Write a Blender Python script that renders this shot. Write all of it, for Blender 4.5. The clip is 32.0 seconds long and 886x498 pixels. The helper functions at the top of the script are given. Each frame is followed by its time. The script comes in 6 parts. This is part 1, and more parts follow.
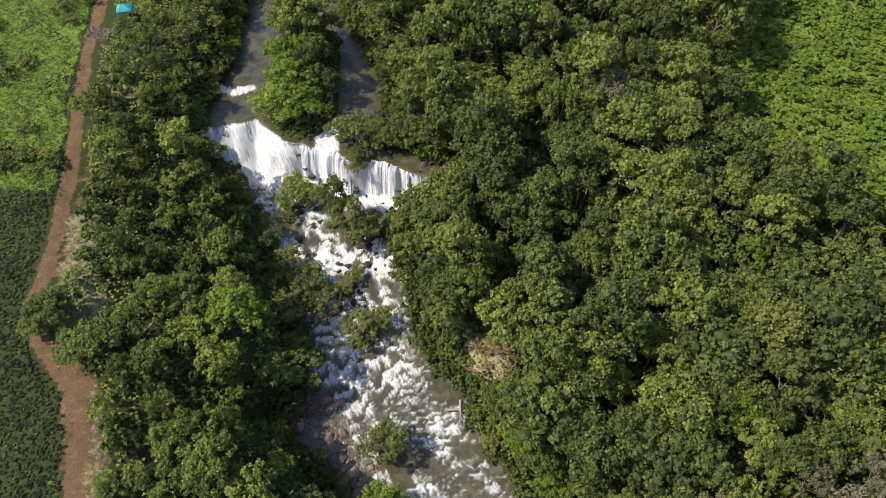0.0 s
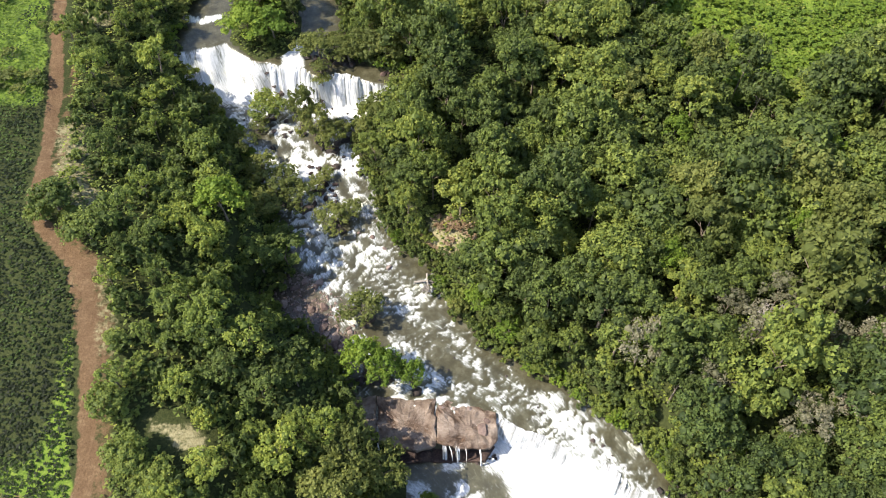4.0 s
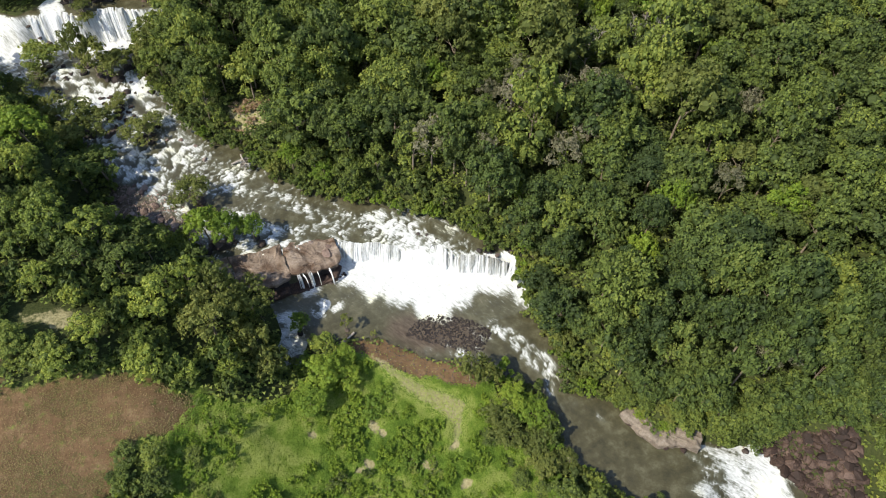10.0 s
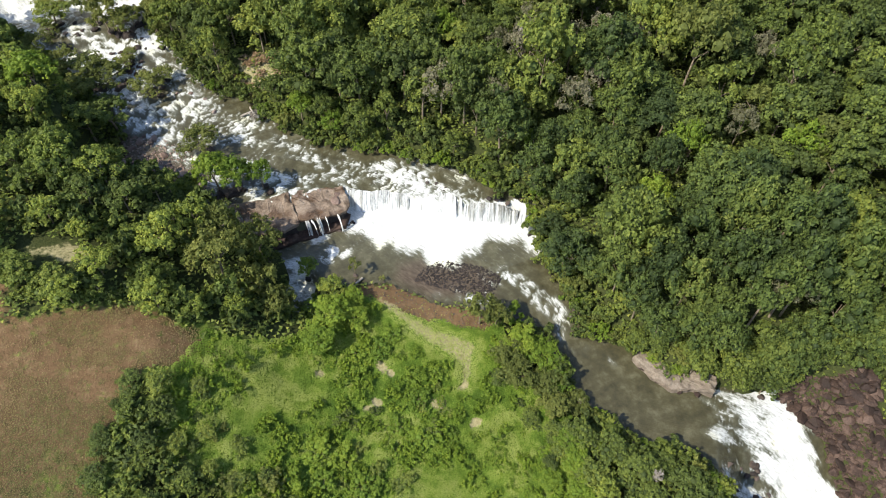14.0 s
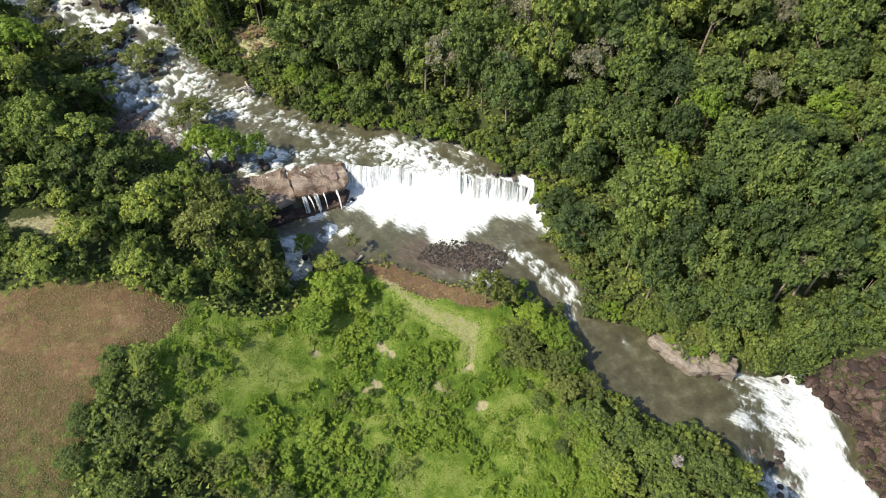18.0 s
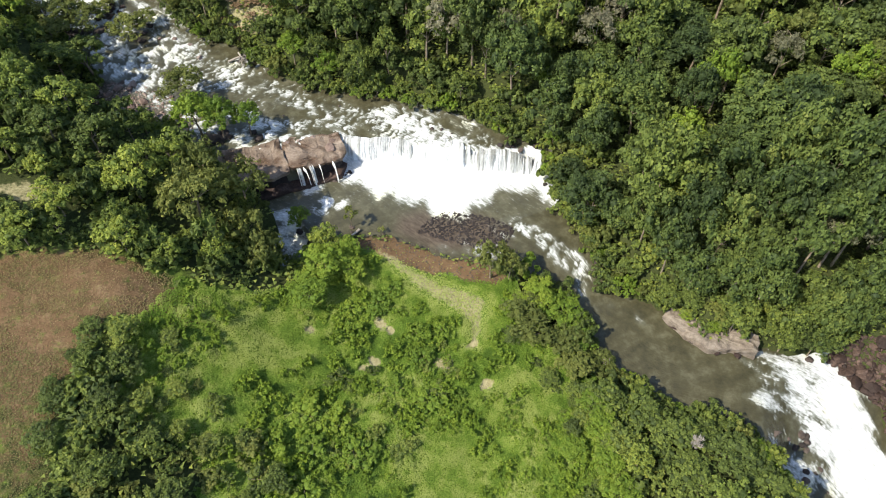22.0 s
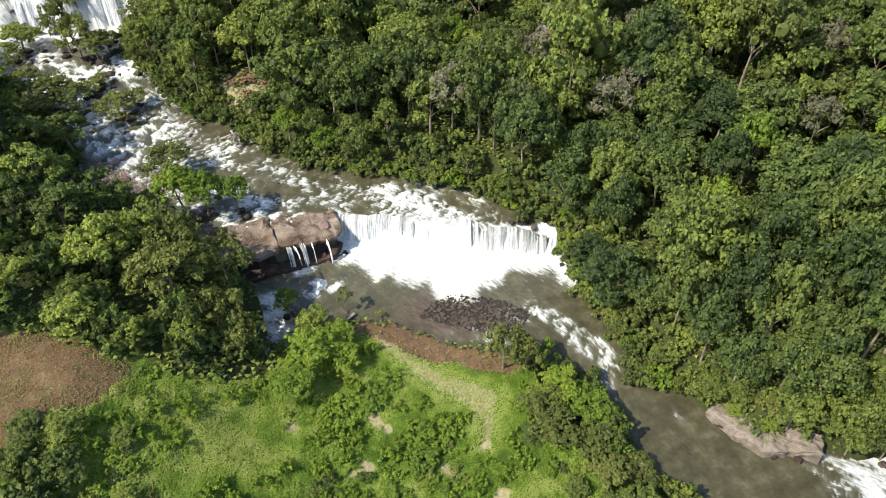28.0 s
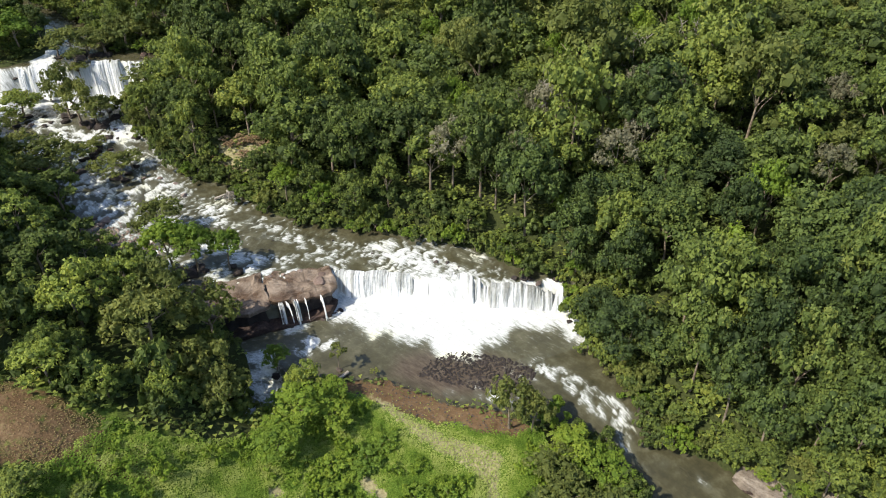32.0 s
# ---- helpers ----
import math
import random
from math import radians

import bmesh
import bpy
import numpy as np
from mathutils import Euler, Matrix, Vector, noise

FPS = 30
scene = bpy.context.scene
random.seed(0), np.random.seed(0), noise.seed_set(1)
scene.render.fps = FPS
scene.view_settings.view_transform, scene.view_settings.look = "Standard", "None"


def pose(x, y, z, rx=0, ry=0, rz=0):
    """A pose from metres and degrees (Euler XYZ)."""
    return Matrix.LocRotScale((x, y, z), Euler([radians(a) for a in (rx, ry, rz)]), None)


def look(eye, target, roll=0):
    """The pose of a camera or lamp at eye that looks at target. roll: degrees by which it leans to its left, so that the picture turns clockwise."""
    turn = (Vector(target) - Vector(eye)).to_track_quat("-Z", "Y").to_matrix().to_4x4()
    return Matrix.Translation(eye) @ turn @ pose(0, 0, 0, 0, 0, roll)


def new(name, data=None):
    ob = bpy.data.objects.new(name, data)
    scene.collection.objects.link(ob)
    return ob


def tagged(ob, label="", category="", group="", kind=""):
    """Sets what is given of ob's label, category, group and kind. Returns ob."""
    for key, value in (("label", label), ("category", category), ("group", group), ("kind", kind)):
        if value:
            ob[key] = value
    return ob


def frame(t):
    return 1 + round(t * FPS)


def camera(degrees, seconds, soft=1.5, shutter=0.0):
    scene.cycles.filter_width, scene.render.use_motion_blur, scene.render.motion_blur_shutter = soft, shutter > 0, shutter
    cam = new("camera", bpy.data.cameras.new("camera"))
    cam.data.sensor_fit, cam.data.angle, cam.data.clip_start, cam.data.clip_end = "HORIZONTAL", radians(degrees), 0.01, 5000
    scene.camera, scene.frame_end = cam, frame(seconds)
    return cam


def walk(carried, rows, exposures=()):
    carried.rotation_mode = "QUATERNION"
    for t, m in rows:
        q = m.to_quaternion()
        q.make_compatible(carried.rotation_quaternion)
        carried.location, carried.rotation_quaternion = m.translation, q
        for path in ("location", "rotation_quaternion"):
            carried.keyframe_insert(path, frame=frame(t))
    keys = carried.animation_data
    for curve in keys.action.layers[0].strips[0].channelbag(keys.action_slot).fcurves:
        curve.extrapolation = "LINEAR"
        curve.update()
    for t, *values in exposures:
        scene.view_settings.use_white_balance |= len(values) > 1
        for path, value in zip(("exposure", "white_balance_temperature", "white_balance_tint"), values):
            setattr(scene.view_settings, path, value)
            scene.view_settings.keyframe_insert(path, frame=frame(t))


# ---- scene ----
cam = camera(64.8, 32.0, soft=1.0)
METRES, EYE, TILT, LEAN, TURN = 100.0, 90.0, -52.2, 0.0, 0.0
ROWS = [
    (0.0, 0.0, 0.0, 0.0, -0.0, 0.0, 0.0),
    (0.5, 0.0002, -0.0157, -0.0206, -0.0, -0.16, -0.05),
    (1.0, 0.0006, -0.0316, -0.041, 0.02, -0.34, -0.1),
    (1.5, 0.0007, -0.0472, -0.0616, 0.03, -0.49, -0.12),
    (2.0, 0.0008, -0.0629, -0.0824, 0.03, -0.63, -0.15),
    (2.5, 0.0008, -0.0787, -0.1034, 0.04, -0.75, -0.18),
    (4.5, 0.003, -0.1418, -0.1877, -4.17, -1.32, 4.99),
    (5.0, 0.0026, -0.1567, -0.2071, -5.69, -1.56, 6.8),
    (5.5, 0.0021, -0.1726, -0.2287, -7.24, -1.86, 8.62),
    (6.0, 0.0015, -0.189, -0.2502, -9.5, -2.32, 11.29),
    (6.5, -0.0052, -0.2046, -0.2716, -10.63, -2.58, 12.35),
    (7.0, -0.0083, -0.221, -0.2927, -10.54, -2.66, 12.33),
    (7.5, -0.0076, -0.2377, -0.3144, -11.98, -3.1, 14.21),
    (8.0, -0.013, -0.2536, -0.336, -15.05, -3.96, 17.49),
    (8.5, -0.0229, -0.269, -0.357, -17.5, -4.74, 19.87),
    (9.0, -0.0309, -0.2848, -0.3782, -17.53, -4.8, 19.95),
    (9.5, -0.0388, -0.3002, -0.3996, -17.41, -4.8, 19.96),
    (10.0, -0.0491, -0.3107, -0.4242, -17.37, -4.91, 19.95),
    (10.5, -0.056, -0.3178, -0.4461, -17.15, -4.92, 19.94),
    (11.0, -0.063, -0.3216, -0.4644, -17.01, -4.84, 19.89),
    (11.5, -0.0686, -0.323, -0.48, -16.86, -4.7, 19.89),
    (12.0, -0.073, -0.3214, -0.4938, -16.72, -4.5, 19.89),
    (12.5, -0.0761, -0.3168, -0.5032, -16.59, -4.37, 19.89),
    (13.0, -0.0759, -0.311, -0.5107, -16.44, -4.15, 19.9),
    (13.5, -0.0768, -0.3041, -0.5174, -16.37, -4.04, 19.91),
    (14.0, -0.0781, -0.297, -0.5245, -16.32, -3.88, 19.93),
    (14.5, -0.0782, -0.2898, -0.5305, -16.27, -3.8, 19.93),
    (16.5, -0.0791, -0.2603, -0.5533, -16.12, -3.54, 19.94),
    (17.0, -0.0791, -0.253, -0.5592, -16.07, -3.48, 19.97),
    (17.5, -0.0785, -0.2459, -0.5651, -15.99, -3.37, 19.97),
    (18.0, -0.0779, -0.2385, -0.5702, -15.97, -3.33, 19.97),
    (18.5, -0.0777, -0.2313, -0.5761, -15.94, -3.25, 19.99),
    (19.0, -0.0777, -0.2241, -0.5819, -15.9, -3.21, 19.99),
    (19.5, -0.0789, -0.2167, -0.5882, -15.88, -3.09, 20.01),
    (20.0, -0.0775, -0.2099, -0.5938, -15.78, -3.06, 20.02),
    (20.5, -0.0775, -0.2027, -0.5994, -15.76, -3.04, 20.03),
    (21.0, -0.0769, -0.1953, -0.605, -15.71, -2.96, 20.06),
    (21.5, -0.0769, -0.1881, -0.6107, -15.7, -2.96, 20.07),
    (22.0, -0.0771, -0.1807, -0.6169, -15.68, -2.89, 20.08),
    (22.5, -0.0772, -0.1735, -0.6228, -15.64, -2.84, 20.09),
    (23.0, -0.0769, -0.1663, -0.6288, -15.58, -2.81, 20.11),
    (23.5, -0.0762, -0.159, -0.6343, -15.52, -2.87, 20.13),
    (24.0, -0.074, -0.1495, -0.6369, -15.43, -2.91, 20.14),
    (24.5, -0.0685, -0.1371, -0.6349, -15.29, -1.07, 20.15),
    (25.0, -0.0659, -0.1245, -0.6343, -15.25, 1.94, 20.15),
    (25.5, -0.0618, -0.1115, -0.6322, -15.27, 2.34, 20.13),
    (27.5, -0.0583, -0.0743, -0.6438, -15.28, 5.17, 20.21),
    (28.0, -0.0595, -0.0667, -0.6511, -15.27, 6.3, 20.23),
    (28.5, -0.0593, -0.0595, -0.6569, -15.3, 6.33, 20.21),
    (29.0, -0.0597, -0.0521, -0.6623, -15.3, 6.3, 20.22),
    (29.5, -0.0575, -0.0455, -0.6658, -15.2, 7.73, 20.22),
    (30.0, -0.0573, -0.0389, -0.6714, -15.16, 10.67, 20.21),
    (30.5, -0.0602, -0.0313, -0.68, -15.21, 12.31, 20.21),
    (31.0, -0.0603, -0.0242, -0.6856, -15.2, 12.3, 20.22),
    (31.5, -0.0599, -0.0172, -0.6904, -15.17, 12.79, 20.24),
    (32.0, -0.0594, -0.0099, -0.696, -15.13, 14.24, 20.25),
]
walk(cam, [(t, pose(0, 0, EYE, TILT, LEAN, TURN) @ pose(METRES * x, METRES * y, METRES * z, 90 + pitch, roll, yaw)) for t, x, y, z, yaw, pitch, roll in ROWS],
     [(0.0, 0.64, 6500, 17), (2.5, 0.92, 6500, 17), (4.5, 1.26, 6500, 13), (6.0, 1.30, 6500, 11), (9.0, 0.76, 6500, 10), (12.0, 0.70, 6500, 10), (14.0, 0.86, 6500, 10), (20.0, 0.94, 6500, 10), (28.0, 0.96, 6500, 10), (32.0, 0.74, 6500, 10)])

# ---------------------------------------------------------------- light
world = bpy.data.worlds.new("sky")
scene.world = world
world.use_nodes = True
wt = world.node_tree
sky = wt.nodes.new("ShaderNodeTexSky")
sky.sky_type, sky.sun_disc = "NISHITA", False
sky.sun_elevation, sky.sun_rotation = radians(49), radians(-95.5)
wt.links.new(sky.outputs[0], wt.nodes["Background"].inputs[0])
wt.nodes["Background"].inputs[1].default_value = 0.15
sun_data = bpy.data.lights.new("sun", "SUN")
sun_data.energy, sun_data.angle, sun_data.color = 4.2, radians(0.6), (1.0, 0.94, 0.81)
sun = new("sun", sun_data)
sun.matrix_world = look((-84, -8, 97), (0, 0, 0))


# ---------------------------------------------------------------- numeric helpers
def rnd(i, j, seed):
    """A repeatable random number in 0..1 for every pair of whole numbers."""
    h = (i.astype(np.int64) * 374761393 + j.astype(np.int64) * 668265263 + seed * 974634777) & 0xFFFFFFFF
    h = ((h ^ (h >> 13)) * 1274126177) & 0xFFFFFFFF
    return ((h ^ (h >> 16)) & 0xFFFFFF) / float(0xFFFFFF)


def vnoise(x, y, seed=0):
    i, j = np.floor(x), np.floor(y)
    u, v = x - i, y - j
    u, v = u * u * (3 - 2 * u), v * v * (3 - 2 * v)
    return (rnd(i, j, seed) * (1 - u) + rnd(i + 1, j, seed) * u) * (1 - v) + (rnd(i, j + 1, seed) * (1 - u) + rnd(i + 1, j + 1, seed) * u) * v


def fbm(x, y, seed=0, octaves=4):
    total, amp, norm = 0, 1.0, 0
    for k in range(octaves):
        total, norm = total + amp * vnoise(x * 2**k, y * 2**k, seed + k), norm + amp
        amp *= 0.5
    return total / norm


def smooth(a, b, v):
    t = np.clip((v - a) / (b - a), 0, 1)
    return t * t * (3 - 2 * t)


def inside(poly, x, y):
    """The signed distance to a polygon, positive inside."""
    p = np.array(poly, float)
    x, y = np.asarray(x, float), np.asarray(y, float)
    best, odd = np.full(x.shape, 1e9), np.zeros(x.shape, bool)
    for a, b in zip(p, np.roll(p, -1, 0)):
        d = b - a
        t = np.clip(((x - a[0]) * d[0] + (y - a[1]) * d[1]) / (d @ d + 1e-9), 0, 1)
        best = np.minimum(best, np.hypot(x - a[0] - t * d[0], y - a[1] - t * d[1]))
        if a[1] != b[1]:
            odd ^= ((a[1] > y) != (b[1] > y)) & (x < (b[0] - a[0]) * (y - a[1]) / (b[1] - a[1]) + a[0])
    return np.where(odd, best, -best)


def along(line, x, y):
    """The distance to a polyline."""
    p = np.array(line, float)
    best = np.full(np.shape(x), 1e9)
    for a, b in zip(p[:-1], p[1:]):
        d = b - a
        t = np.clip(((x - a[0]) * d[0] + (y - a[1]) * d[1]) / (d @ d), 0, 1)
        best = np.minimum(best, np.hypot(x - a[0] - t * d[0], y - a[1] - t * d[1]))
    return best


# ---------------------------------------------------------------- plan of the valley
BANK_LEFT = [(-44, 140), (-43, 119), (-45, 104), (-46, 98), (-39, 89), (-35, 82), (-29, 74), (-29, 67), (-23, 58), (-21, 50),
             (-25, 44), (-19, 38), (-13, 32), (-10, 26), (-7, 20), (-2.5, 18), (-2.5, 12), (-5, 5), (-2, 3), (1, 6.5), (6, 4), (12, 2),
             (16, -4), (22, -8.5), (26.5, -12), (29, -17), (29, -27), (30.5, -33), (34, -38), (40, -43), (42, -52), (46, -75)]
BANK_RIGHT = [(70, -80), (61.5, -60), (61, -54), (62.5, -48), (63, -42.5), (60.5, -39.5), (55, -37.4), (48.5, -34.2), (43.5, -32), (41.5, -28), (40.5, -23), (36.5, -18.5),
              (38, -12), (37, -6), (38.5, 0), (40, 5), (36, 9), (33, 14.5), (29.5, 19), (23, 25.5), (14.5, 31), (9, 37), (5, 43),
              (4.5, 48), (-1, 53), (-5, 59), (-5, 66), (-8, 71), (-9.5, 78), (-7, 83), (3, 83.5), (3.5, 87), (-6, 90),
              (-10, 96), (-11, 109), (-15, 120), (-24, 140)]
RIVER = BANK_LEFT + BANK_RIGHT
ISLE = [(-33.5, 99), (-28, 92.5), (-22, 95), (-20, 100), (-20.5, 110), (-21, 124), (-30, 132), (-35, 122), (-34.5, 108)]
LEFT_LAND = [(-20, 10, -3), (-32, 3, 0.3), (-23, -1, -0.3), (-14, -7, -6), (-35, -15, -1.0), (-18, -14, -6), (-8, -8, -10), (2, -17, -12.3),
             (12, -21, -12.9), (20, -14, -13), (5, -35, -13.5), (25, -35, -14), (-10, -35, -10), (-30, -40, -5), (-28, 14, 2), (-40, 25, 5),
             (-30, 40, 1), (-45, 42, 7.5), (-55, 55, 9), (-60, 73, 8), (-62, 96, 9), (-50, 85, 5), (-38, 65, 0), (-55, 110, 8), (-90, 60, 10),
             (-100, 120, 11), (-70, 10, 4), (-60, 140, 9), (4, -5, -12.4), (-27, 112, 2.5)]
RIGHT_LAND = [(45, 5, -9), (50, -20, -12), (60, -25, -6), (60, 5, -4), (48, 30, -3), (30, 35, -5), (18, 45, -5), (12, 60, -4), (5, 75, -1),
              (14, 85, -0.5), (20, 100, 2), (40, 90, 2), (45, 58, -4), (90, 25, 4), (120, 60, 8), (80, -30, -2), (110, 0, 6), (70, -50, -17),
              (75, -62, -16), (95, -80, -6), (150, 150, 14), (60, 130, 6)]
KNOTS = np.array(LEFT_LAND + RIGHT_LAND, float)
gap = np.linalg.norm(KNOTS[:, None, :2] - KNOTS[None, :, :2], axis=2)
n_knots = len(KNOTS)
system = np.block([[gap + 0.0 * np.eye(n_knots), np.ones((n_knots, 1))], [np.ones((1, n_knots)), np.zeros((1, 1))]])
WEIGHTS = np.linalg.solve(system, np.r_[KNOTS[:, 2], 0])


def upland(x, y):
    cx, cy = np.clip(x, -120, 160), np.clip(y, -90, 170)
    z = np.full(np.shape(cx), WEIGHTS[-1])
    for (kx, ky, _), w in zip(KNOTS, WEIGHTS):
        z = z + w * np.sqrt((cx - kx) ** 2 + (cy - ky) ** 2 + 4.0)
    return z


LIP_X = [-46, -44, -35, -29.3, -26, -22, -19.3, -16.4, -14.5, -13.2, -9, -5, 2]
LIP_Y = [96, 97, 99.3, 93.5, 92.3, 91.4, 90.0, 87.4, 87.8, 88.2, 86.6, 84.9, 83.6]
FALL_RUN = [9, 9, 9, 5, 2.2, 1.8, 1.8, 1.8, 1.8, 1.8, 1.8, 1.8, 1.6]
POOL_TOP = 1.8


def fall_upper(x, y):
    """How far below the lip of the upper falls, as a share of its run (0 at the lip, 1 at the foot)."""
    lip = np.interp(x, LIP_X, LIP_Y) + 1.2 * (fbm(x * 0.5, y * 0 + 3, 31) - 0.5)
    return (lip - y) / np.interp(x, LIP_X, FALL_RUN)


def fall_main(x, y):
    """Metres downstream of the lip of the broad middle falls."""
    along_lip = (x - 11.5) * 0.856 - (y - 20.8) * 0.517
    beside = smooth(-1.0, 1.0, along_lip)
    main = (x - 11.5) * -0.517 + (y - 20.8) * -0.856 + 1.5 * (fbm(along_lip * 0.25, along_lip * 0 + 1.5, 5) - 0.5) - 0.6 * np.sin(along_lip * 0.12)
    return main * beside + (18.6 - y) * (1 - beside)


def fall_lower(x, y):
    return (x - 48.5) * 0.80 - (y + 35) * 0.60 + 2.0 * (fbm(x * 0.15, y * 0.15, 9) - 0.5)


def level(x, y):
    """The water's height."""
    x, y = np.asarray(x, float), np.asarray(y, float)
    a = fall_upper(x, y)
    mid = np.interp(y, [5, 22, 48, 66, 78, 84], [-10.4, -10.0, -9.0, -7.2, -5.4, -5.0])
    z = np.where(y > 60, POOL_TOP + (mid - POOL_TOP) * smooth(-0.03, 1.0, a) ** 0.8, mid)
    m = fall_main(x, y)
    low = np.interp(y, [-36, -22, -9, 0], [-17.2, -15.8, -13.7, -13.3])
    z = z + (low - z) * np.where(y < 45, smooth(-0.5, 1.3, m) ** 0.8, 0)
    c = smooth(1.0, -1.0, x - 0.5) * smooth(13.5, 6.0, y) * np.where((y < 16) & (y > -2) & (x < 4), 1, 0)
    z = z - 2.2 * c
    b = fall_lower(x, y)
    z = z + np.where(y < -20, np.interp(b, [-1, 0, 4, 9, 14], [0, -0.15, -1.0, -2.0, -2.6]) - 6.0 * smooth(-38.5, -57, y + 0.2 * (x - 57)) * smooth(1, 7, b), 0)
    return z


def river_in(x, y):
    return np.minimum(inside(RIVER, x, y), -inside(ISLE, x, y)) + 1.6 * (fbm(x * 0.35, y * 0.35, 77) - 0.5)


def ground(x, y):
    x, y = np.asarray(x, float), np.asarray(y, float)
    d = -river_in(x, y)
    w = level(x, y)
    base = upland(x, y) + 0.5 * (fbm(x * 0.12, y * 0.12, 3) - 0.5)
    bank = np.maximum(base, w + 0.35)
    z = w + 0.2 + (bank - w - 0.2) * smooth(0, 6.0, d)
    z = np.where(d < 0, w - 0.15 - 1.1 * smooth(0, 3, -d), z)
    return z + 0.10 * (fbm(x * 1.3, y * 1.3, 8) - 0.5)


# ---------------------------------------------------------------- mesh helpers
def mesh_of(name, verts, faces, mats, attrs=None, mat_index=None, shade=False):
    """A mesh from arrays: verts (n, 3), faces (m, k) of one size or a list of such arrays."""
    blocks = faces if isinstance(faces, list) else [faces]
    blocks = [np.asarray(b, np.int32) for b in blocks if len(b)]
    me = bpy.data.meshes.new(name)
    loops = np.concatenate([b.ravel() for b in blocks])
    sizes = np.concatenate([np.full(len(b), b.shape[1], np.int32) for b in blocks])
    me.vertices.add(len(verts))
    me.vertices.foreach_set("co", np.ascontiguousarray(verts, np.float32).ravel())
    me.loops.add(len(loops))
    me.loops.foreach_set("vertex_index", loops.astype(np.int32))
    me.polygons.add(len(sizes))
    starts = np.r_[0, np.cumsum(sizes)[:-1]].astype(np.int32)
    me.polygons.foreach_set("loop_start", starts)
    me.polygons.foreach_set("loop_total", sizes.astype(np.int32))
    for m in mats if isinstance(mats, (list, tuple)) else [mats]:
        me.materials.append(m)
    if mat_index is not None:
        me.polygons.foreach_set("material_index", np.asarray(mat_index, np.int32))
    me.polygons.foreach_set("use_smooth", np.full(len(sizes), bool(shade)))
    for key, values in (attrs or {}).items():
        at = me.attributes.new(key, "FLOAT", "POINT")
        at.data.foreach_set("value", np.asarray(values, np.float32))
    me.update(calc_edges=True)
    me.validate()
    return me


def part(name, me, parent, label=""):
    ob = new(name, me)
    ob.parent = parent
    if label:
        ob["label"] = label
    return ob


# ---------------------------------------------------------------- materials
class Nodes:
    """A short hand for building node materials."""

    def __init__(self, name, rough=0.7, spec=0.3):
        self.mat = bpy.data.materials.new(name)
        self.mat.use_nodes = True
        self.tree = self.mat.node_tree
        self.bsdf = self.tree.nodes["Principled BSDF"]
        self.bsdf.inputs["Roughness"].default_value = rough
        self.bsdf.inputs["Specular IOR Level"].default_value = spec
        geo = self.tree.nodes.new("ShaderNodeNewGeometry")
        self.pos, self.island = geo.outputs["Position"], geo.outputs["Random Per Island"]
        self.normal = geo.outputs["True Normal"]

    def set(self, socket, value):
        if isinstance(value, bpy.types.NodeSocket):
            self.tree.links.new(value, socket)
        else:
            socket.default_value = value

    def noise(self, scale, detail=4, rough=0.55, vector=None, stretch=None):
        n = self.tree.nodes.new("ShaderNodeTexNoise")
        n.inputs["Scale"].default_value, n.inputs["Detail"].default_value, n.inputs["Roughness"].default_value = scale, detail, rough
        v = vector or self.pos
        if stretch:
            m = self.tree.nodes.new("ShaderNodeMapping")
            m.inputs["Scale"].default_value = stretch[0]
            m.inputs["Rotation"].default_value = (0, 0, radians(stretch[1]))
            self.tree.links.new(v, m.inputs[0])
            v = m.outputs[0]
        self.tree.links.new(v, n.inputs["Vector"])
        return n.outputs["Fac"]

    def attr(self, name):
        n = self.tree.nodes.new("ShaderNodeAttribute")
        n.attribute_name = name
        return n.outputs["Fac"]

    def random(self):
        return self.tree.nodes.new("ShaderNodeObjectInfo").outputs["Random"]

    def math(self, op, a, b=0.0, clamp=False):
        n = self.tree.nodes.new("ShaderNodeMath")
        n.operation, n.use_clamp = op, clamp
        self.set(n.inputs[0], a)
        self.set(n.inputs[1], b)
        return n.outputs[0]

    def step(self, v, a, b):
        n = self.tree.nodes.new("ShaderNodeMapRange")
        n.interpolation_type = "SMOOTHSTEP"
        self.set(n.inputs[0], v)
        self.set(n.inputs[1], a)
        self.set(n.inputs[2], b)
        return n.outputs[0]

    def mix(self, f, a, b):
        n = self.tree.nodes.new("ShaderNodeMix")
        n.data_type = "RGBA"
        self.set(n.inputs[0], f)
        self.set(n.inputs[6], a)
        self.set(n.inputs[7], b)
        return n.outputs[2]

    def ramp(self, f, stops):
        n = self.tree.nodes.new("ShaderNodeValToRGB")
        el = n.color_ramp.elements
        while len(el) < len(stops):
            el.new(0.5)
        for e, (p, c) in zip(el, stops):
            e.position, e.color = p, (*c, 1)
        self.set(n.inputs[0], f)
        return n.outputs[0]

    def bump(self, height, strength=0.5, distance=0.1):
        n = self.tree.nodes.new("ShaderNodeBump")
        n.inputs["Strength"].default_value, n.inputs["Distance"].default_value = strength, distance
        self.set(n.inputs["Height"], height)
        self.tree.links.new(n.outputs[0], self.bsdf.inputs["Normal"])

    def color(self, c):
        self.set(self.bsdf.inputs["Base Color"], c)


def rgb(r, g, b):
    return (r, g, b, 1)


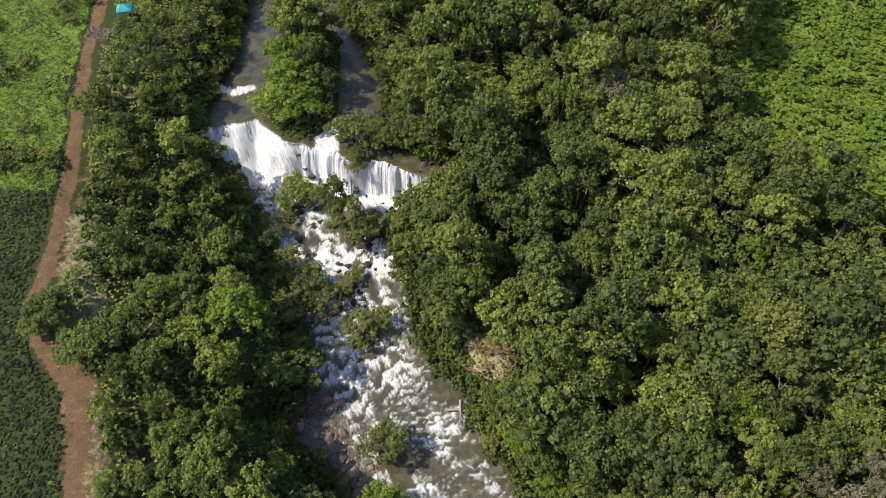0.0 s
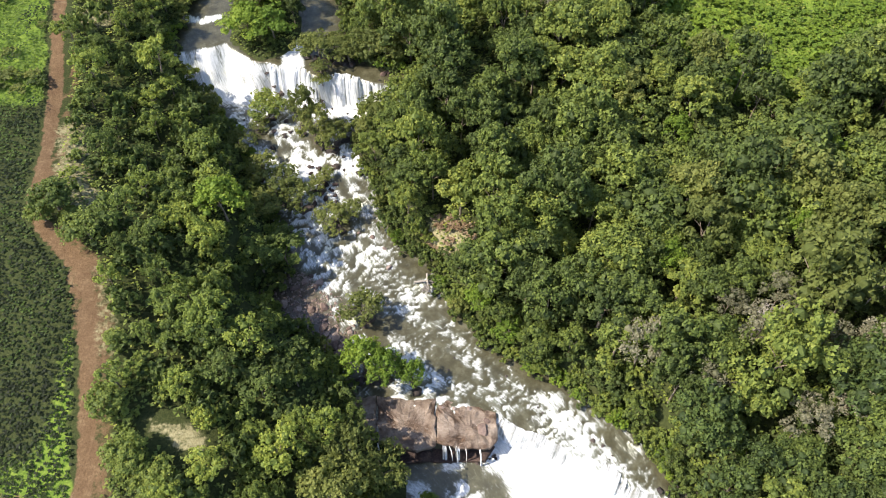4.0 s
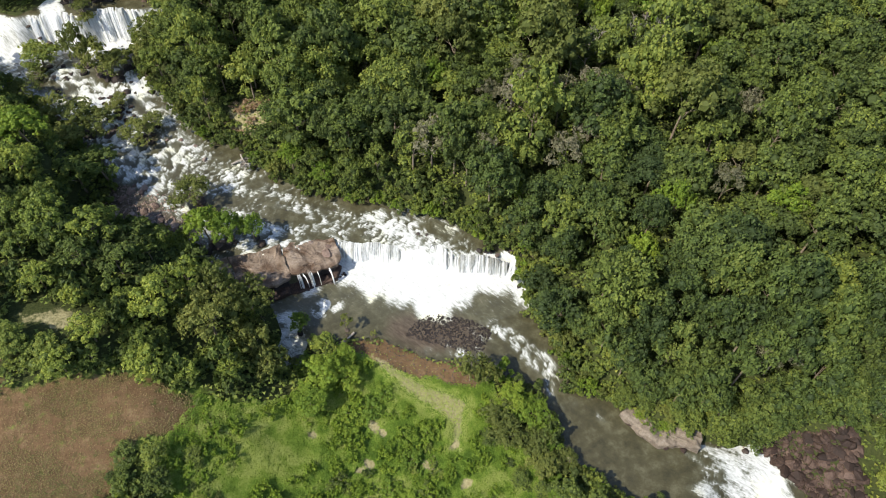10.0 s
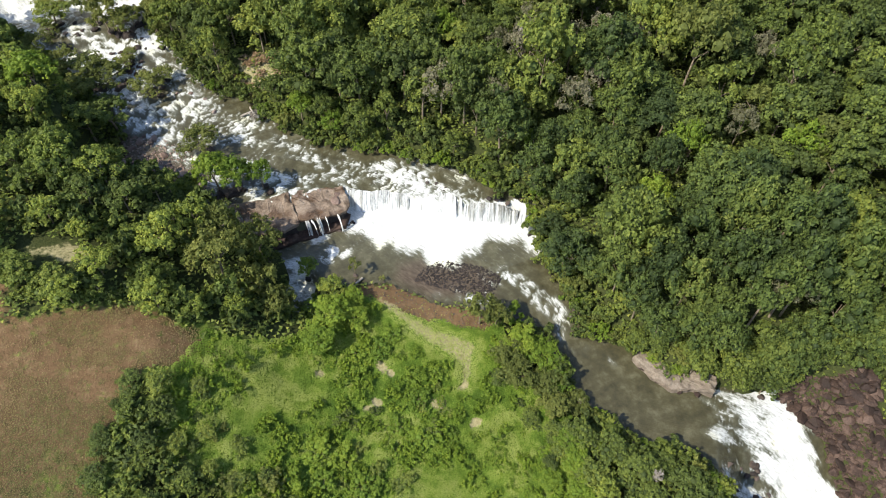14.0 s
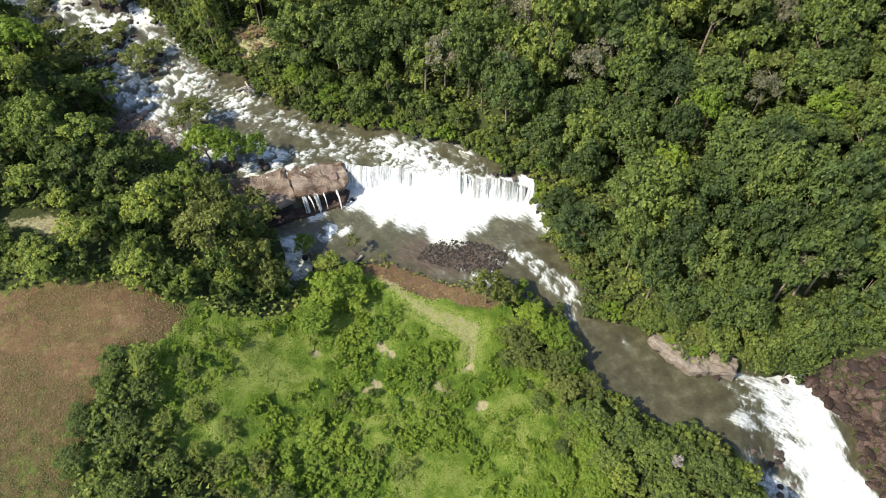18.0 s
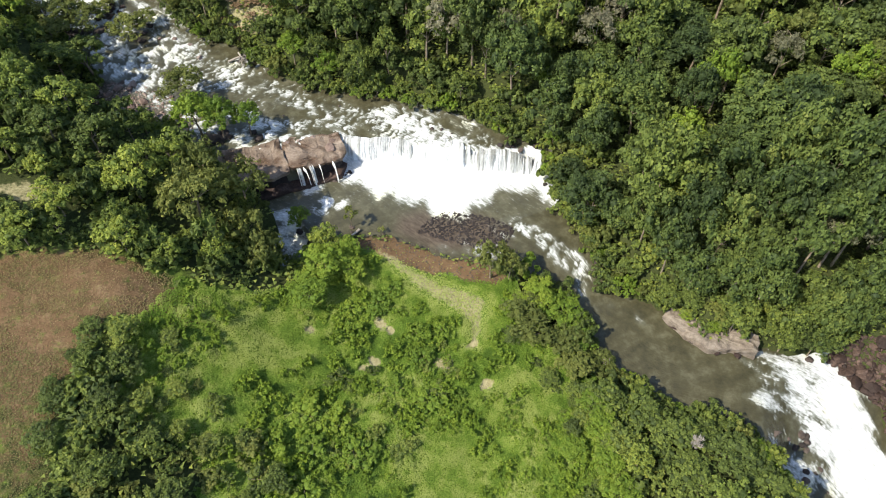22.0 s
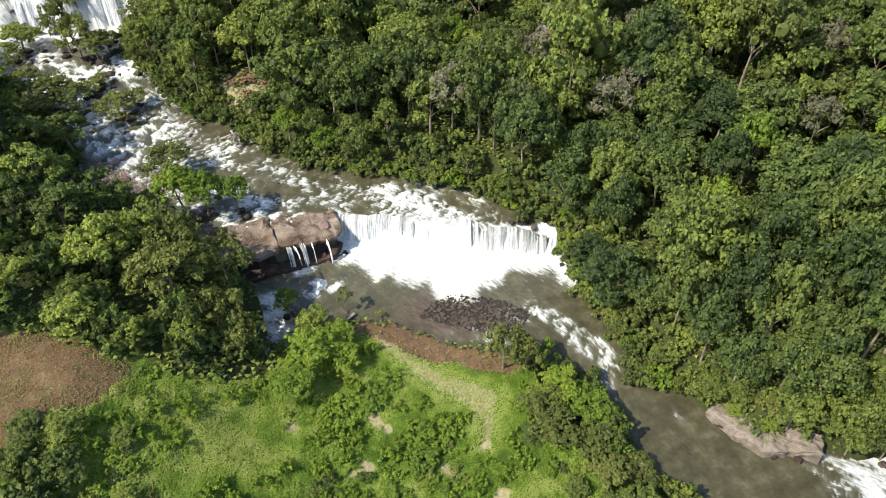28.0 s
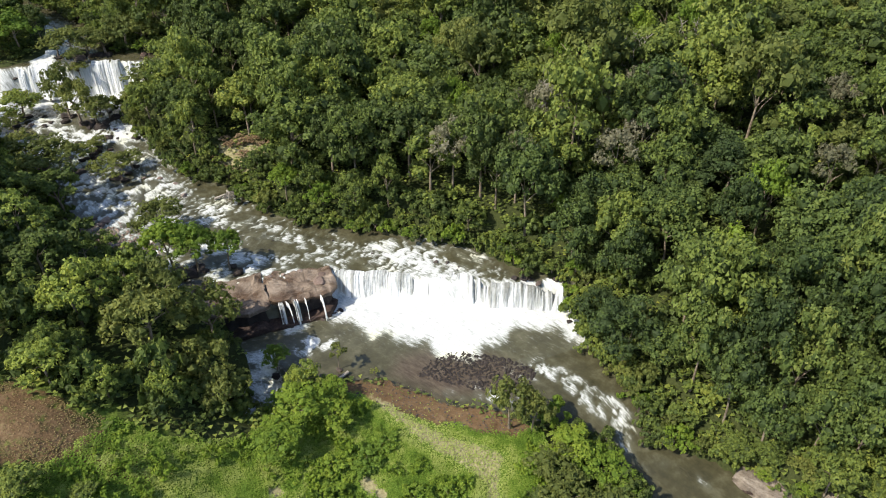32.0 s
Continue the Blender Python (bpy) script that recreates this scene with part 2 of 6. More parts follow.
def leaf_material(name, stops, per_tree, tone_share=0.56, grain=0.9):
    """Foliage: a tone for every tree, lighter and darker sprays within it, single leaves and painted gaps on top."""
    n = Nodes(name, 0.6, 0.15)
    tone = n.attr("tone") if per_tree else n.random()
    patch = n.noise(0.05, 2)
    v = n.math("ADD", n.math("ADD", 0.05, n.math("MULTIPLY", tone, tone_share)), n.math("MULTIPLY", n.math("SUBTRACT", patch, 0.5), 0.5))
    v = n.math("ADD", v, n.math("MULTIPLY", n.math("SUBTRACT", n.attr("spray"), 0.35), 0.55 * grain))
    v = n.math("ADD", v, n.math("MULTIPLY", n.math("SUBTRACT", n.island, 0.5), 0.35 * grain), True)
    # twigs and leaflets within a spray, with the shaded gaps between them painted in
    leaflet_and_gap = n.noise(6.5, 3, 0.6)
    v = n.math("ADD", v, n.math("MULTIPLY", n.math("SUBTRACT", leaflet_and_gap, 0.5), 0.6 * grain), True)
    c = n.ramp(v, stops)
    n.color(c)
    n.bsdf.inputs["Transmission Weight"].default_value = 0.0
    # light passes a little through leaves
    tr = n.tree.nodes.new("ShaderNodeBsdfTranslucent")
    n.tree.links.new(c, tr.inputs["Color"])
    mixer = n.tree.nodes.new("ShaderNodeMixShader")
    mixer.inputs[0].default_value = 0.38
    n.tree.links.new(n.bsdf.outputs[0], mixer.inputs[1])
    n.tree.links.new(tr.outputs[0], mixer.inputs[2])
    n.tree.links.new(mixer.outputs[0], n.tree.nodes["Material Output"].inputs[0])
    return n.mat


GREENS = [(0.0, (0.061, 0.084, 0.027)), (0.3, (0.109, 0.146, 0.036)), (0.55, (0.168, 0.210, 0.045)), (0.8, (0.231, 0.262, 0.052)), (1.0, (0.300, 0.308, 0.064))]
LIMES = [(0.0, (0.098, 0.158, 0.023)), (0.5, (0.174, 0.246, 0.031)), (1.0, (0.270, 0.320, 0.045))]
GREYS = [(0.0, (0.125, 0.128, 0.070)), (0.5, (0.200, 0.190, 0.115)), (1.0, (0.300, 0.275, 0.190))]
OLIVES = [(0.0, (0.092, 0.112, 0.030)), (0.5, (0.156, 0.176, 0.044)), (1.0, (0.235, 0.245, 0.064))]
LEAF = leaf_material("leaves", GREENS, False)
# GREENS darkened by a quarter: shade between crowns put into the leaf colour
LEAF_GAP_SHADE = leaf_material("leaves_gap_shade", [(p, (r * 0.68, gr * 0.74, bl * 0.88)) for p, (r, gr, bl) in GREENS], False)
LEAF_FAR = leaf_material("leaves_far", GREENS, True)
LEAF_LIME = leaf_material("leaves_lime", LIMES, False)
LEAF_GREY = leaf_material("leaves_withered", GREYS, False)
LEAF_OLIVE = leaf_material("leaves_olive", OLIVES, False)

n = Nodes("bark", 0.85, 0.2)
n.color(n.ramp(n.noise(3.0, 5), [(0.3, (0.10, 0.075, 0.05)), (0.7, (0.28, 0.23, 0.17))]))
BARK = n.mat
n = Nodes("dead_wood", 0.85, 0.2)
n.color(n.ramp(n.noise(2.0, 5), [(0.3, (0.20, 0.17, 0.14)), (0.7, (0.36, 0.33, 0.29))]))
DEADWOOD = n.mat

n = Nodes("soil", 0.95, 0.1)
big, fine, mid_n = n.noise(0.12, 4), n.noise(3.0, 6, 0.65), n.noise(0.7, 5, 0.6)
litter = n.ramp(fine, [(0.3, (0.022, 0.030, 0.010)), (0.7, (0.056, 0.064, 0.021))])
grassy = n.ramp(n.math("ADD", n.math("MULTIPLY", mid_n, 0.6), n.math("MULTIPLY", fine, 0.4)), [(0.32, (0.062, 0.105, 0.016)), (0.5, (0.115, 0.175, 0.024)), (0.7, (0.200, 0.245, 0.045))])
dirt = n.ramp(n.math("ADD", n.math("MULTIPLY", mid_n, 0.5), n.math("MULTIPLY", fine, 0.5)), [(0.3, (0.088, 0.052, 0.026)), (0.52, (0.138, 0.086, 0.045)), (0.72, (0.215, 0.152, 0.084))])
straw = n.ramp(fine, [(0.3, (0.180, 0.160, 0.075)), (0.7, (0.350, 0.310, 0.175))])
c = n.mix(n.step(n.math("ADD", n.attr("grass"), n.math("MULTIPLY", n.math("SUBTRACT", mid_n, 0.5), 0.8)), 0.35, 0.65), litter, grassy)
c = n.mix(n.step(n.math("ADD", n.attr("dirt"), n.math("MULTIPLY", n.math("SUBTRACT", n.noise(0.9, 6, 0.7), 0.5), 1.2)), 0.40, 0.70), c, dirt)
c = n.mix(n.step(n.math("ADD", n.attr("straw"), n.math("MULTIPLY", n.math("SUBTRACT", n.noise(1.4, 6, 0.7), 0.5), 1.2)), 0.40, 0.75), c, straw)
n.color(c)
n.bump(fine, 0.8, 0.15)
SOIL = n.mat

n = Nodes("river_water", 0.12, 0.35)
foam = n.attr("foam")
run = n.tree.nodes.new("ShaderNodeCombineXYZ")
n.set(run.inputs[0], n.math("MULTIPLY", n.attr("flow_s"), 0.42))
n.set(run.inputs[1], n.math("MULTIPLY", n.attr("flow_t"), 1.5))
flow = n.noise(1.5, 9, 0.70, vector=run.outputs[0])
speck = n.noise(3.6, 7, 0.72, vector=run.outputs[0])
flow2 = n.noise(0.45, 6, 0.65)
stir = n.step(foam, -0.12, 0.30)
thread = n.noise(0.8, 6, 0.62, vector=run.outputs[0])
thread = n.math("SUBTRACT", 1.0, n.math("MULTIPLY", n.math("ABSOLUTE", n.math("SUBTRACT", thread, 0.5)), 8.0), True)
fray = n.math("ADD", n.math("MULTIPLY", n.math("SUBTRACT", flow, 0.5), 1.7), n.math("MULTIPLY", n.math("SUBTRACT", speck, 0.5), 1.1))
fray = n.math("ADD", fray, n.math("MULTIPLY", thread, 0.30))
f = n.math("ADD", foam, n.math("MULTIPLY", fray, n.math("ADD", 0.12, n.math("MULTIPLY", stir, 0.88))))
mask = n.step(f, 0.24, 1.02)
deep = n.ramp(n.math("ADD", n.math("MULTIPLY", flow2, 0.8), n.math("MULTIPLY", flow, 0.2)), [(0.33, (0.034, 0.031, 0.017)), (0.5, (0.058, 0.053, 0.028)), (0.68, (0.105, 0.098, 0.060))])
deep = n.mix(n.math("MULTIPLY", n.attr("shoal"), 0.8), deep, n.ramp(flow, [(0.35, (0.045, 0.030, 0.022)), (0.65, (0.115, 0.085, 0.060))]))
silt = n.mix(n.step(foam, -0.03, 0.50), deep, rgb(0.165, 0.172, 0.135))
white = n.ramp(n.math("ADD", n.math("MULTIPLY", speck, 0.6), n.math("MULTIPLY", flow, 0.4)), [(0.36, (0.27, 0.28, 0.26)), (0.62, (0.72, 0.73, 0.72))])
white = n.mix(n.step(n.noise(0.16, 3), 0.52, 0.72), white, rgb(0.70, 0.69, 0.52))
n.color(n.mix(mask, silt, white))
n.set(n.bsdf.inputs["Roughness"], n.math("ADD", 0.16, n.math("MULTIPLY", mask, 0.6)))
n.bump(n.math("ADD", n.math("MULTIPLY", flow, 0.5), n.math("MULTIPLY", speck, 0.5)), 0.5, 0.2)
WATER = n.mat


def rock_material(name, stops, scale=1.0):
    n = Nodes(name, 0.8, 0.3)
    tone = n.math("MULTIPLY", n.math("SUBTRACT", n.random(), 0.5), 0.35)
    v = n.math("ADD", n.math("ADD", n.math("MULTIPLY", n.noise(0.5 * scale, 6, 0.65), 0.6), n.math("MULTIPLY", n.noise(4 * scale, 6, 0.7), 0.4)), tone)
    n.color(n.ramp(v, stops))
    n.bump(n.noise(5 * scale, 6, 0.7), 0.7, 0.08)
    return n.mat


ROCK = rock_material("river_rock", [(0.25, (0.060, 0.040, 0.032)), (0.5, (0.150, 0.105, 0.085)), (0.75, (0.280, 0.225, 0.190))])
n = Nodes("ledge_rock", 0.85, 0.3)
lv = n.math("ADD", n.math("MULTIPLY", n.noise(0.45, 7, 0.65), 0.6), n.math("MULTIPLY", n.noise(3.2, 7, 0.7), 0.4))
wetness = n.step(n.noise(0.32, 5, 0.6), 0.46, 0.60)
dry_top = n.ramp(lv, [(0.28, (0.080, 0.058, 0.042)), (0.48, (0.175, 0.132, 0.098)), (0.68, (0.320, 0.260, 0.205))])
wet_top = n.ramp(lv, [(0.3, (0.045, 0.028, 0.018)), (0.65, (0.125, 0.080, 0.050))])
n.color(n.mix(wetness, dry_top, wet_top))
n.set(n.bsdf.inputs["Roughness"], n.math("SUBTRACT", 0.9, n.math("MULTIPLY", wetness, 0.6)))
n.bump(n.noise(3.0, 8, 0.72), 0.9, 0.2)
LEDGE_ROCK = n.mat
PALE_ROCK = rock_material("pale_rock", [(0.25, (0.055, 0.042, 0.032)), (0.45, (0.145, 0.116, 0.088)), (0.7, (0.300, 0.255, 0.200))], 2.4)
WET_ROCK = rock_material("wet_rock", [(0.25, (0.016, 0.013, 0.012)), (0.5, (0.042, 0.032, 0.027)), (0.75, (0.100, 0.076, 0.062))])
RED_ROCK = rock_material("red_rock", [(0.25, (0.014, 0.009, 0.007)), (0.5, (0.036, 0.022, 0.017)), (0.75, (0.115, 0.076, 0.058))])

# ---------------------------------------------------------------- zones of the land
TRACK = [(-69, 140), (-69, 128), (-67, 112.2), (-63.4, 93), (-60.2, 77), (-58.4, 66), (-57.2, 58), (-56.4, 51), (-52.5, 45.6), (-47.6, 41), (-45.4, 35), (-44.6, 30), (-43, 20), (-41.6, 12), (-43, 0)]
TRACK_X, TRACK_Y = [p[0] for p in TRACK[::-1]], [p[1] for p in TRACK[::-1]]
FIELD_LEFT = [(-42, 8), (-43.4, 12), (-44.8, 20), (-46.2, 30), (-47, 35), (-49.2, 41), (-53.8, 45.2), (-58, 51), (-58.8, 58), (-60, 66), (-61.8, 77), (-65, 93), (-68.6, 112), (-70.6, 128), (-70.6, 145), (-200, 145), (-200, -60), (-60, -60), (-55, -10)]
CLEARING = [(-16, -1.5), (-9, -4), (-2, -3), (5, 2), (12, 0), (24, -13.5), (22, -22), (26, -32.5), (22, -43), (8, -54), (-22, -52), (-20, -22), (-26, -14), (-22, -6)]
DIRT_FIELD = [(-52, 9), (-38, 7.5), (-31, 6.5), (-24, 4.5), (-13, -6.5), (-15, -8), (-25, -4), (-29, -9), (-33, -16), (-36, -40), (-70, -40), (-70, 9)]
BARE_LEFT = [(-36.5, 20), (-31, 18.5), (-27, 15), (-27.5, 12.5), (-31, 13), (-36, 16)]
BUSH_FIELD = [(50, 92), (60, 76), (72, 74), (90, 80), (150, 95), (200, 200), (60, 200), (58, 125)]
SPIT = [(4.5, 4.2), (9, 3.6), (12.5, 1.2), (16.5, -2.8), (19.5, -6.0), (23.2, -10.2), (24.2, -12.4), (21.5, -13.2), (17.6, -10.6), (13.6, -7.2), (8.4, -1.6), (4.6, 1.8)]
PALE = [(7.5, 0.3), (9.8, -1), (14, -8), (20, -14.5), (17.5, -17.5), (15, -20.8), (13.8, -20.5), (15.5, -16.5), (11.5, -10)]

# ---------------------------------------------------------------- ground, one sheet to the horizon
def axis(lo, hi, stepsize, far):
    core = np.arange(lo, hi + stepsize / 2, stepsize)
    grow = np.cumsum(stepsize * 1.22 ** np.arange(1, 40))
    grow = grow[grow < far]
    return np.r_[lo - grow[::-1], core, hi + grow]


def grid_faces(nx, ny):
    i, j = np.meshgrid(np.arange(nx - 1), np.arange(ny - 1), indexing="ij")
    a = (i * ny + j).ravel()
    return np.stack([a, a + ny, a + ny + 1, a + 1], 1)


gx, gy = axis(-72, 78, 0.75, 2500), axis(-62, 132, 0.75, 2500)
GX, GY = [v.ravel() for v in np.meshgrid(gx, gy, indexing="ij")]
GZ = ground(GX, GY)
wob = 2.0 * (fbm(GX * 0.3, GY * 0.3, 41) - 0.5)
a_grass = np.maximum.reduce([smooth(-1, 1.5, inside(CLEARING, GX, GY) + wob), smooth(-1, 1.5, inside(FIELD_LEFT, GX, GY) + wob), smooth(-2, 2, inside(BUSH_FIELD, GX, GY) + wob)])
# grass colour taken out of the south-west field, a cloud's shade painted in
a_grass = a_grass * (1 - 0.97 * smooth(-44, -50, GX) * smooth(78, 72, GY) * smooth(5, 20, GY))
a_grass = np.maximum(a_grass, 0.45 * smooth(-6, -3, inside(DIRT_FIELD, GX, GY) + wob) * (GY < 9) * (GX > -40))
a_grass = np.maximum(a_grass, (np.maximum(np.abs(GX), np.abs(GY - 40)) > 140) * 1.0)
d_track = along(TRACK, GX, GY)
a_dirt = np.maximum.reduce([smooth(1.7, 0.5, d_track + 0.4 * wob), 0.70 * smooth(-3.0, 1.0, inside(DIRT_FIELD, GX, GY) + wob) * smooth(-50, -4, GY), 0.85 * smooth(-1.2, 1.4, inside(SPIT, GX, GY) + 1.3 * wob)])
a_dirt = np.maximum(a_dirt, 0.15 * smooth(-2, 1, inside([(59, -39.8), (64, -39.8), (66.6, -41.8), (70.2, -43.6), (70.6, -46.4), (66.4, -54.5), (65, -60), (60.5, -60), (62.5, -48)], GX, GY) + wob))
a_dirt = np.maximum(a_dirt, 0.62 * smooth(5.5, 2.0, d_track + wob) * (GX > np.interp(GY, [20, 60, 130], [-43, -56, -66])))
BARE_SPOTS = [(1.9, -17.3, 1.3), (0.4, -17.6, 0.8), (10.2, -21.0, 1.3), (14.3, -20.0, 0.9), (4.8, -12.2, 1.1), (5.6, -13.8, 0.8), (-4, -10.2, 1.2), (13.6, -26.0, 1.0)]
spots = np.maximum.reduce([smooth(r * 1.5, r * 0.4, np.hypot(GX - sx, GY - sy) + 1.6 * (fbm(GX * 0.9, GY * 0.9, 43) - 0.45)) for sx, sy, r in BARE_SPOTS])
a_straw = np.maximum.reduce([0.8 * smooth(-0.6, 1.2, inside(PALE, GX, GY) + 0.4 * wob), 0.7 * smooth(-0.6, 1.5, inside(BARE_LEFT, GX, GY) + 1.6 * wob), spots,
                             0.62 * smooth(4.2, 1.5, along([(-56, 70), (-54.4, 64), (-52.6, 58), (-49.6, 54)], GX, GY) + wob), 0.6 * smooth(5, 2.5, np.hypot(GX + 58, GY - 100)), 0.5 * smooth(2.4, 1.0, along([(-45, 40), (-42.6, 34), (-42, 28)], GX, GY) + wob), 0.7 * smooth(5.4, 2.5, np.hypot((GX - 7) * 0.8, GY - 52.5))])
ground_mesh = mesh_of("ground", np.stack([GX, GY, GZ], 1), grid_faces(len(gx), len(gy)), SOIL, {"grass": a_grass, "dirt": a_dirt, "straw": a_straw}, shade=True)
tagged(new("ground", ground_mesh), "sloping valley floor with grass, red soil and leaf litter", "ground", kind="structure")

# ---------------------------------------------------------------- the river
STEP = 0.36
rx, ry = np.arange(-50, 90, STEP), np.arange(-76, 141, STEP)
RX, RY = np.meshgrid(rx, ry, indexing="ij")
RIN = river_in(RX, RY)
keep = RIN > -0.9
RZ = level(RX, RY)
up, mn, lw = fall_upper(RX, RY), fall_main(RX, RY), fall_lower(RX, RY)
# coordinates that run with the stream: metres along it and across it
CENTRE = [(-34, 140), (-33, 115), (-30, 97), (-24, 88), (-19, 78), (-17, 68), (-13, 58), (-9, 48), (-3, 38), (5, 31), (14, 24), (21, 14), (25, 6), (29, -3), (33, -11), (34, -20), (37, -29), (43, -36), (49, -41), (55, -48), (58, -60), (60, -78)]
legs = np.array(CENTRE, float)
arc = np.r_[0, np.cumsum(np.hypot(*np.diff(legs, axis=0).T))]
mark = np.arange(0, arc[-1], 1.5)
MX, MY = np.interp(mark, arc, legs[:, 0]), np.interp(mark, arc, legs[:, 1])
HX, HY = np.gradient(MX), np.gradient(MY)
HX, HY = HX / np.hypot(HX, HY), HY / np.hypot(HX, HY)
S_, T_ = np.zeros(RX.shape), np.zeros(RX.shape)
kx_, ky_ = RX[keep], RY[keep]
far2 = (kx_[:, None] - MX[None]) ** 2 + (ky_[:, None] - MY[None]) ** 2
share = np.exp(-(far2 - far2.min(1)[:, None]) / 30.0)
share /= share.sum(1)[:, None]
S_[keep] = (share * (mark + (kx_[:, None] - MX) * HX + (ky_[:, None] - MY) * HY)).sum(1)
T_[keep] = (share * ((kx_[:, None] - MX) * HY - (ky_[:, None] - MY) * HX)).sum(1)
lumps = fbm(S_ * 0.55, T_ * 0.9, 12, 4)
streak = fbm(S_ * 0.22, T_ * 0.85, 15, 4)


def breakers(length, seed, across):
    """Standing waves: each breaks sharply at its crest and trails foam downstream."""
    ph = S_ / length + 2.6 * fbm(S_ * 0.35 / length, T_ * across, seed, 3) + 0.8 * fbm(S_ * 1.2 / length, T_ * across * 2.6, seed + 3, 2)
    ph = ph - np.floor(ph)
    return (1 - ph) ** 1.5 * smooth(0, 0.12, ph)


wide_waves, small_waves = breakers(2.8, 201, 0.48), breakers(1.5, 211, 0.80)
rough_at = smooth(0.36, 0.62, fbm(S_ * 0.13, T_ * 0.26, 221, 3))
rapid = rough_at * wide_waves + 0.6 * smooth(0.34, 0.64, fbm(S_ * 0.2, T_ * 0.4, 223, 3)) * small_waves
mid_zone = (RY > 2) & (mn < 0) & (up > 0.9)
foam = np.where(mid_zone, 0.94 * rapid * (0.55 + 0.45 * smooth(0.5, 4.0, RIN)) + 0.5 * (streak - 0.48) - 0.06, 0)
foam = foam + np.where((RY > 60) & (up > 0.95), 0.16 + 0.9 * smooth(4, 0, np.abs(RY - 72)), 0) * smooth(0.35, 0.6, lumps)
foam = np.where((RY > 60) & (up > -0.02), np.maximum(foam, (0.80 + 1.7 * (streak - 0.5) + 0.5 * (lumps - 0.5)) * smooth(-0.02, 0.12, up) * np.where(RX < -28, smooth(1.35, 1.0, up), smooth(3.2, 1.6, up))), foam)
foam = np.maximum(foam, np.where((RY < 45) & (RX > 9), 1.25 * smooth(-0.8, 0.3, mn + 1.6 * (streak - 0.5)) * smooth(3.4, -2.4, mn - np.interp(RX, [10, 14.6, 17.6, 20.3, 22.4, 27, 31, 36], [4, 6, 7, 8.5, 9.5, 6.5, 4.8, 4.8]) + 3.5 * (fbm(((RX - 11.5) * 0.856 - (RY - 20.8) * 0.517) * 0.55, mn * 0.12, 19, 1) - 0.5) + 3.0 * (fbm(S_ * 0.35, T_ * 0.8, 21) - 0.5)), 0))
foam = foam + np.where((RY < 0) & (RY > -24), (1.15 * np.maximum(wide_waves, 0.8 * small_waves) * smooth(0.36, 0.58, fbm(S_ * 0.12, T_ * 0.34, 63, 3)) + 0.3 * (streak - 0.5)) * smooth(0.0, 3.0, RIN) * smooth(-24, -14, RY) * smooth(-2, -6, RY), 0)
tongue = along([(57.2, -39.0), (57.6, -43), (56.4, -49), (54.5, -60)], RX, RY) - np.interp(RY, [-56, -44, -39], [4.6, 2.6, 1.2])
chute = smooth(-0.5, 3.0, lw + 5 * (streak - 0.5)) * (0.12 + 0.35 * small_waves + 2.4 * (streak - 0.46)) * smooth(17, 11, lw)
foam = np.where(RY < -20, np.maximum(foam, np.maximum(chute, 1.10 * smooth(1.0, -1.2, tongue + 4.5 * (lumps - 0.5) + 3.0 * (streak - 0.5)))), foam)
near_lip = smooth(-7, -1, mn + 5 * (streak - 0.5)) * (mn < 0.2) * (RY < 40) * smooth(15, 22, RX)
foam = foam + near_lip * (0.05 + 0.55 * small_waves + 0.3 * smooth(18, 22, RX)) * smooth(31, 27, RX)
foam = np.maximum(foam, np.where((RX < 1.2) & (RY < 13.5) & (RY > 4), (0.45 + 2.0 * (streak - 0.45)) * smooth(14, 12, RY) * smooth(1.6, -0.5, RX), 0))
foam = foam + 0.75 * smooth(2.4, 0.8, np.hypot((RX - 6.2) / 1.5, RY - 11.2)) * smooth(0.46, 0.62, fbm(RX * 0.7, RY * 0.7, 33, 3))
foam = foam + 1.1 * (streak - 0.2) * smooth(1.6, 0.3, np.hypot((RX - 38.0) * 1.5, RY + 25.0)) + 0.6 * smooth(1.3, 0.3, np.hypot((RX - 4.6) / 1.8, RY - 15.3))
foam = foam + 0.10 * ((RY < 22) & (RY > -4) & (mn > 0.5)) * smooth(17, 8, mn)
foam = np.maximum(foam, 1.0 * smooth(2.6, 1.2, along([(-20.6, 97.5), (-21.2, 94), (-20.8, 91)], RX, RY)) * (up < 0.1))
foam = np.maximum(foam, 0.75 * smooth(1.6, 0.2, along([(-44, 108), (-40, 107), (-37.5, 108)], RX, RY) + 2 * (lumps - 0.5)))
foam = foam * (1 - 0.85 * smooth(-1.0, 2.0, inside([(-26, 44), (-19, 36), (-9, 30), (-8, 34), (-12, 40), (-16, 47), (-20, 52)], RX, RY)))
calm = np.clip(foam, 0, 1)
cascade = smooth(0.0, 0.15, up) * smooth(1.15, 0.9, up) * (RX < -29) * (RY > 80)
RZ = RZ + 1.1 * cascade * (fbm(RX * 0.35, RY * 0.55, 57, 2) - 0.5) + 0.4 * cascade * (fbm(RX * 0.9, RY * 0.4, 58, 2) - 0.5)
RZ = RZ + ((0.06 + 0.24 * calm) * (fbm(S_ * 0.28, T_ * 0.45, 12, 2) - 0.5) + 0.16 * rapid * calm) * np.where(RIN > 0.3, 1, 0.3)
a_shoal = smooth(0, 3, inside([(11, 2), (16, -5), (27, -9), (30, -4), (23, 5), (14, 6)], RX, RY)) * (foam < 0.5)
a_shoal = np.maximum(a_shoal, smooth(0, 3, inside([(-26, 44), (-19, 36), (-9, 30), (-8, 34), (-12, 40), (-16, 47), (-20, 52)], RX, RY)))
number = -np.ones(keep.shape, int)
quad = keep[:-1, :-1] & keep[1:, :-1] & keep[1:, 1:] & keep[:-1, 1:]
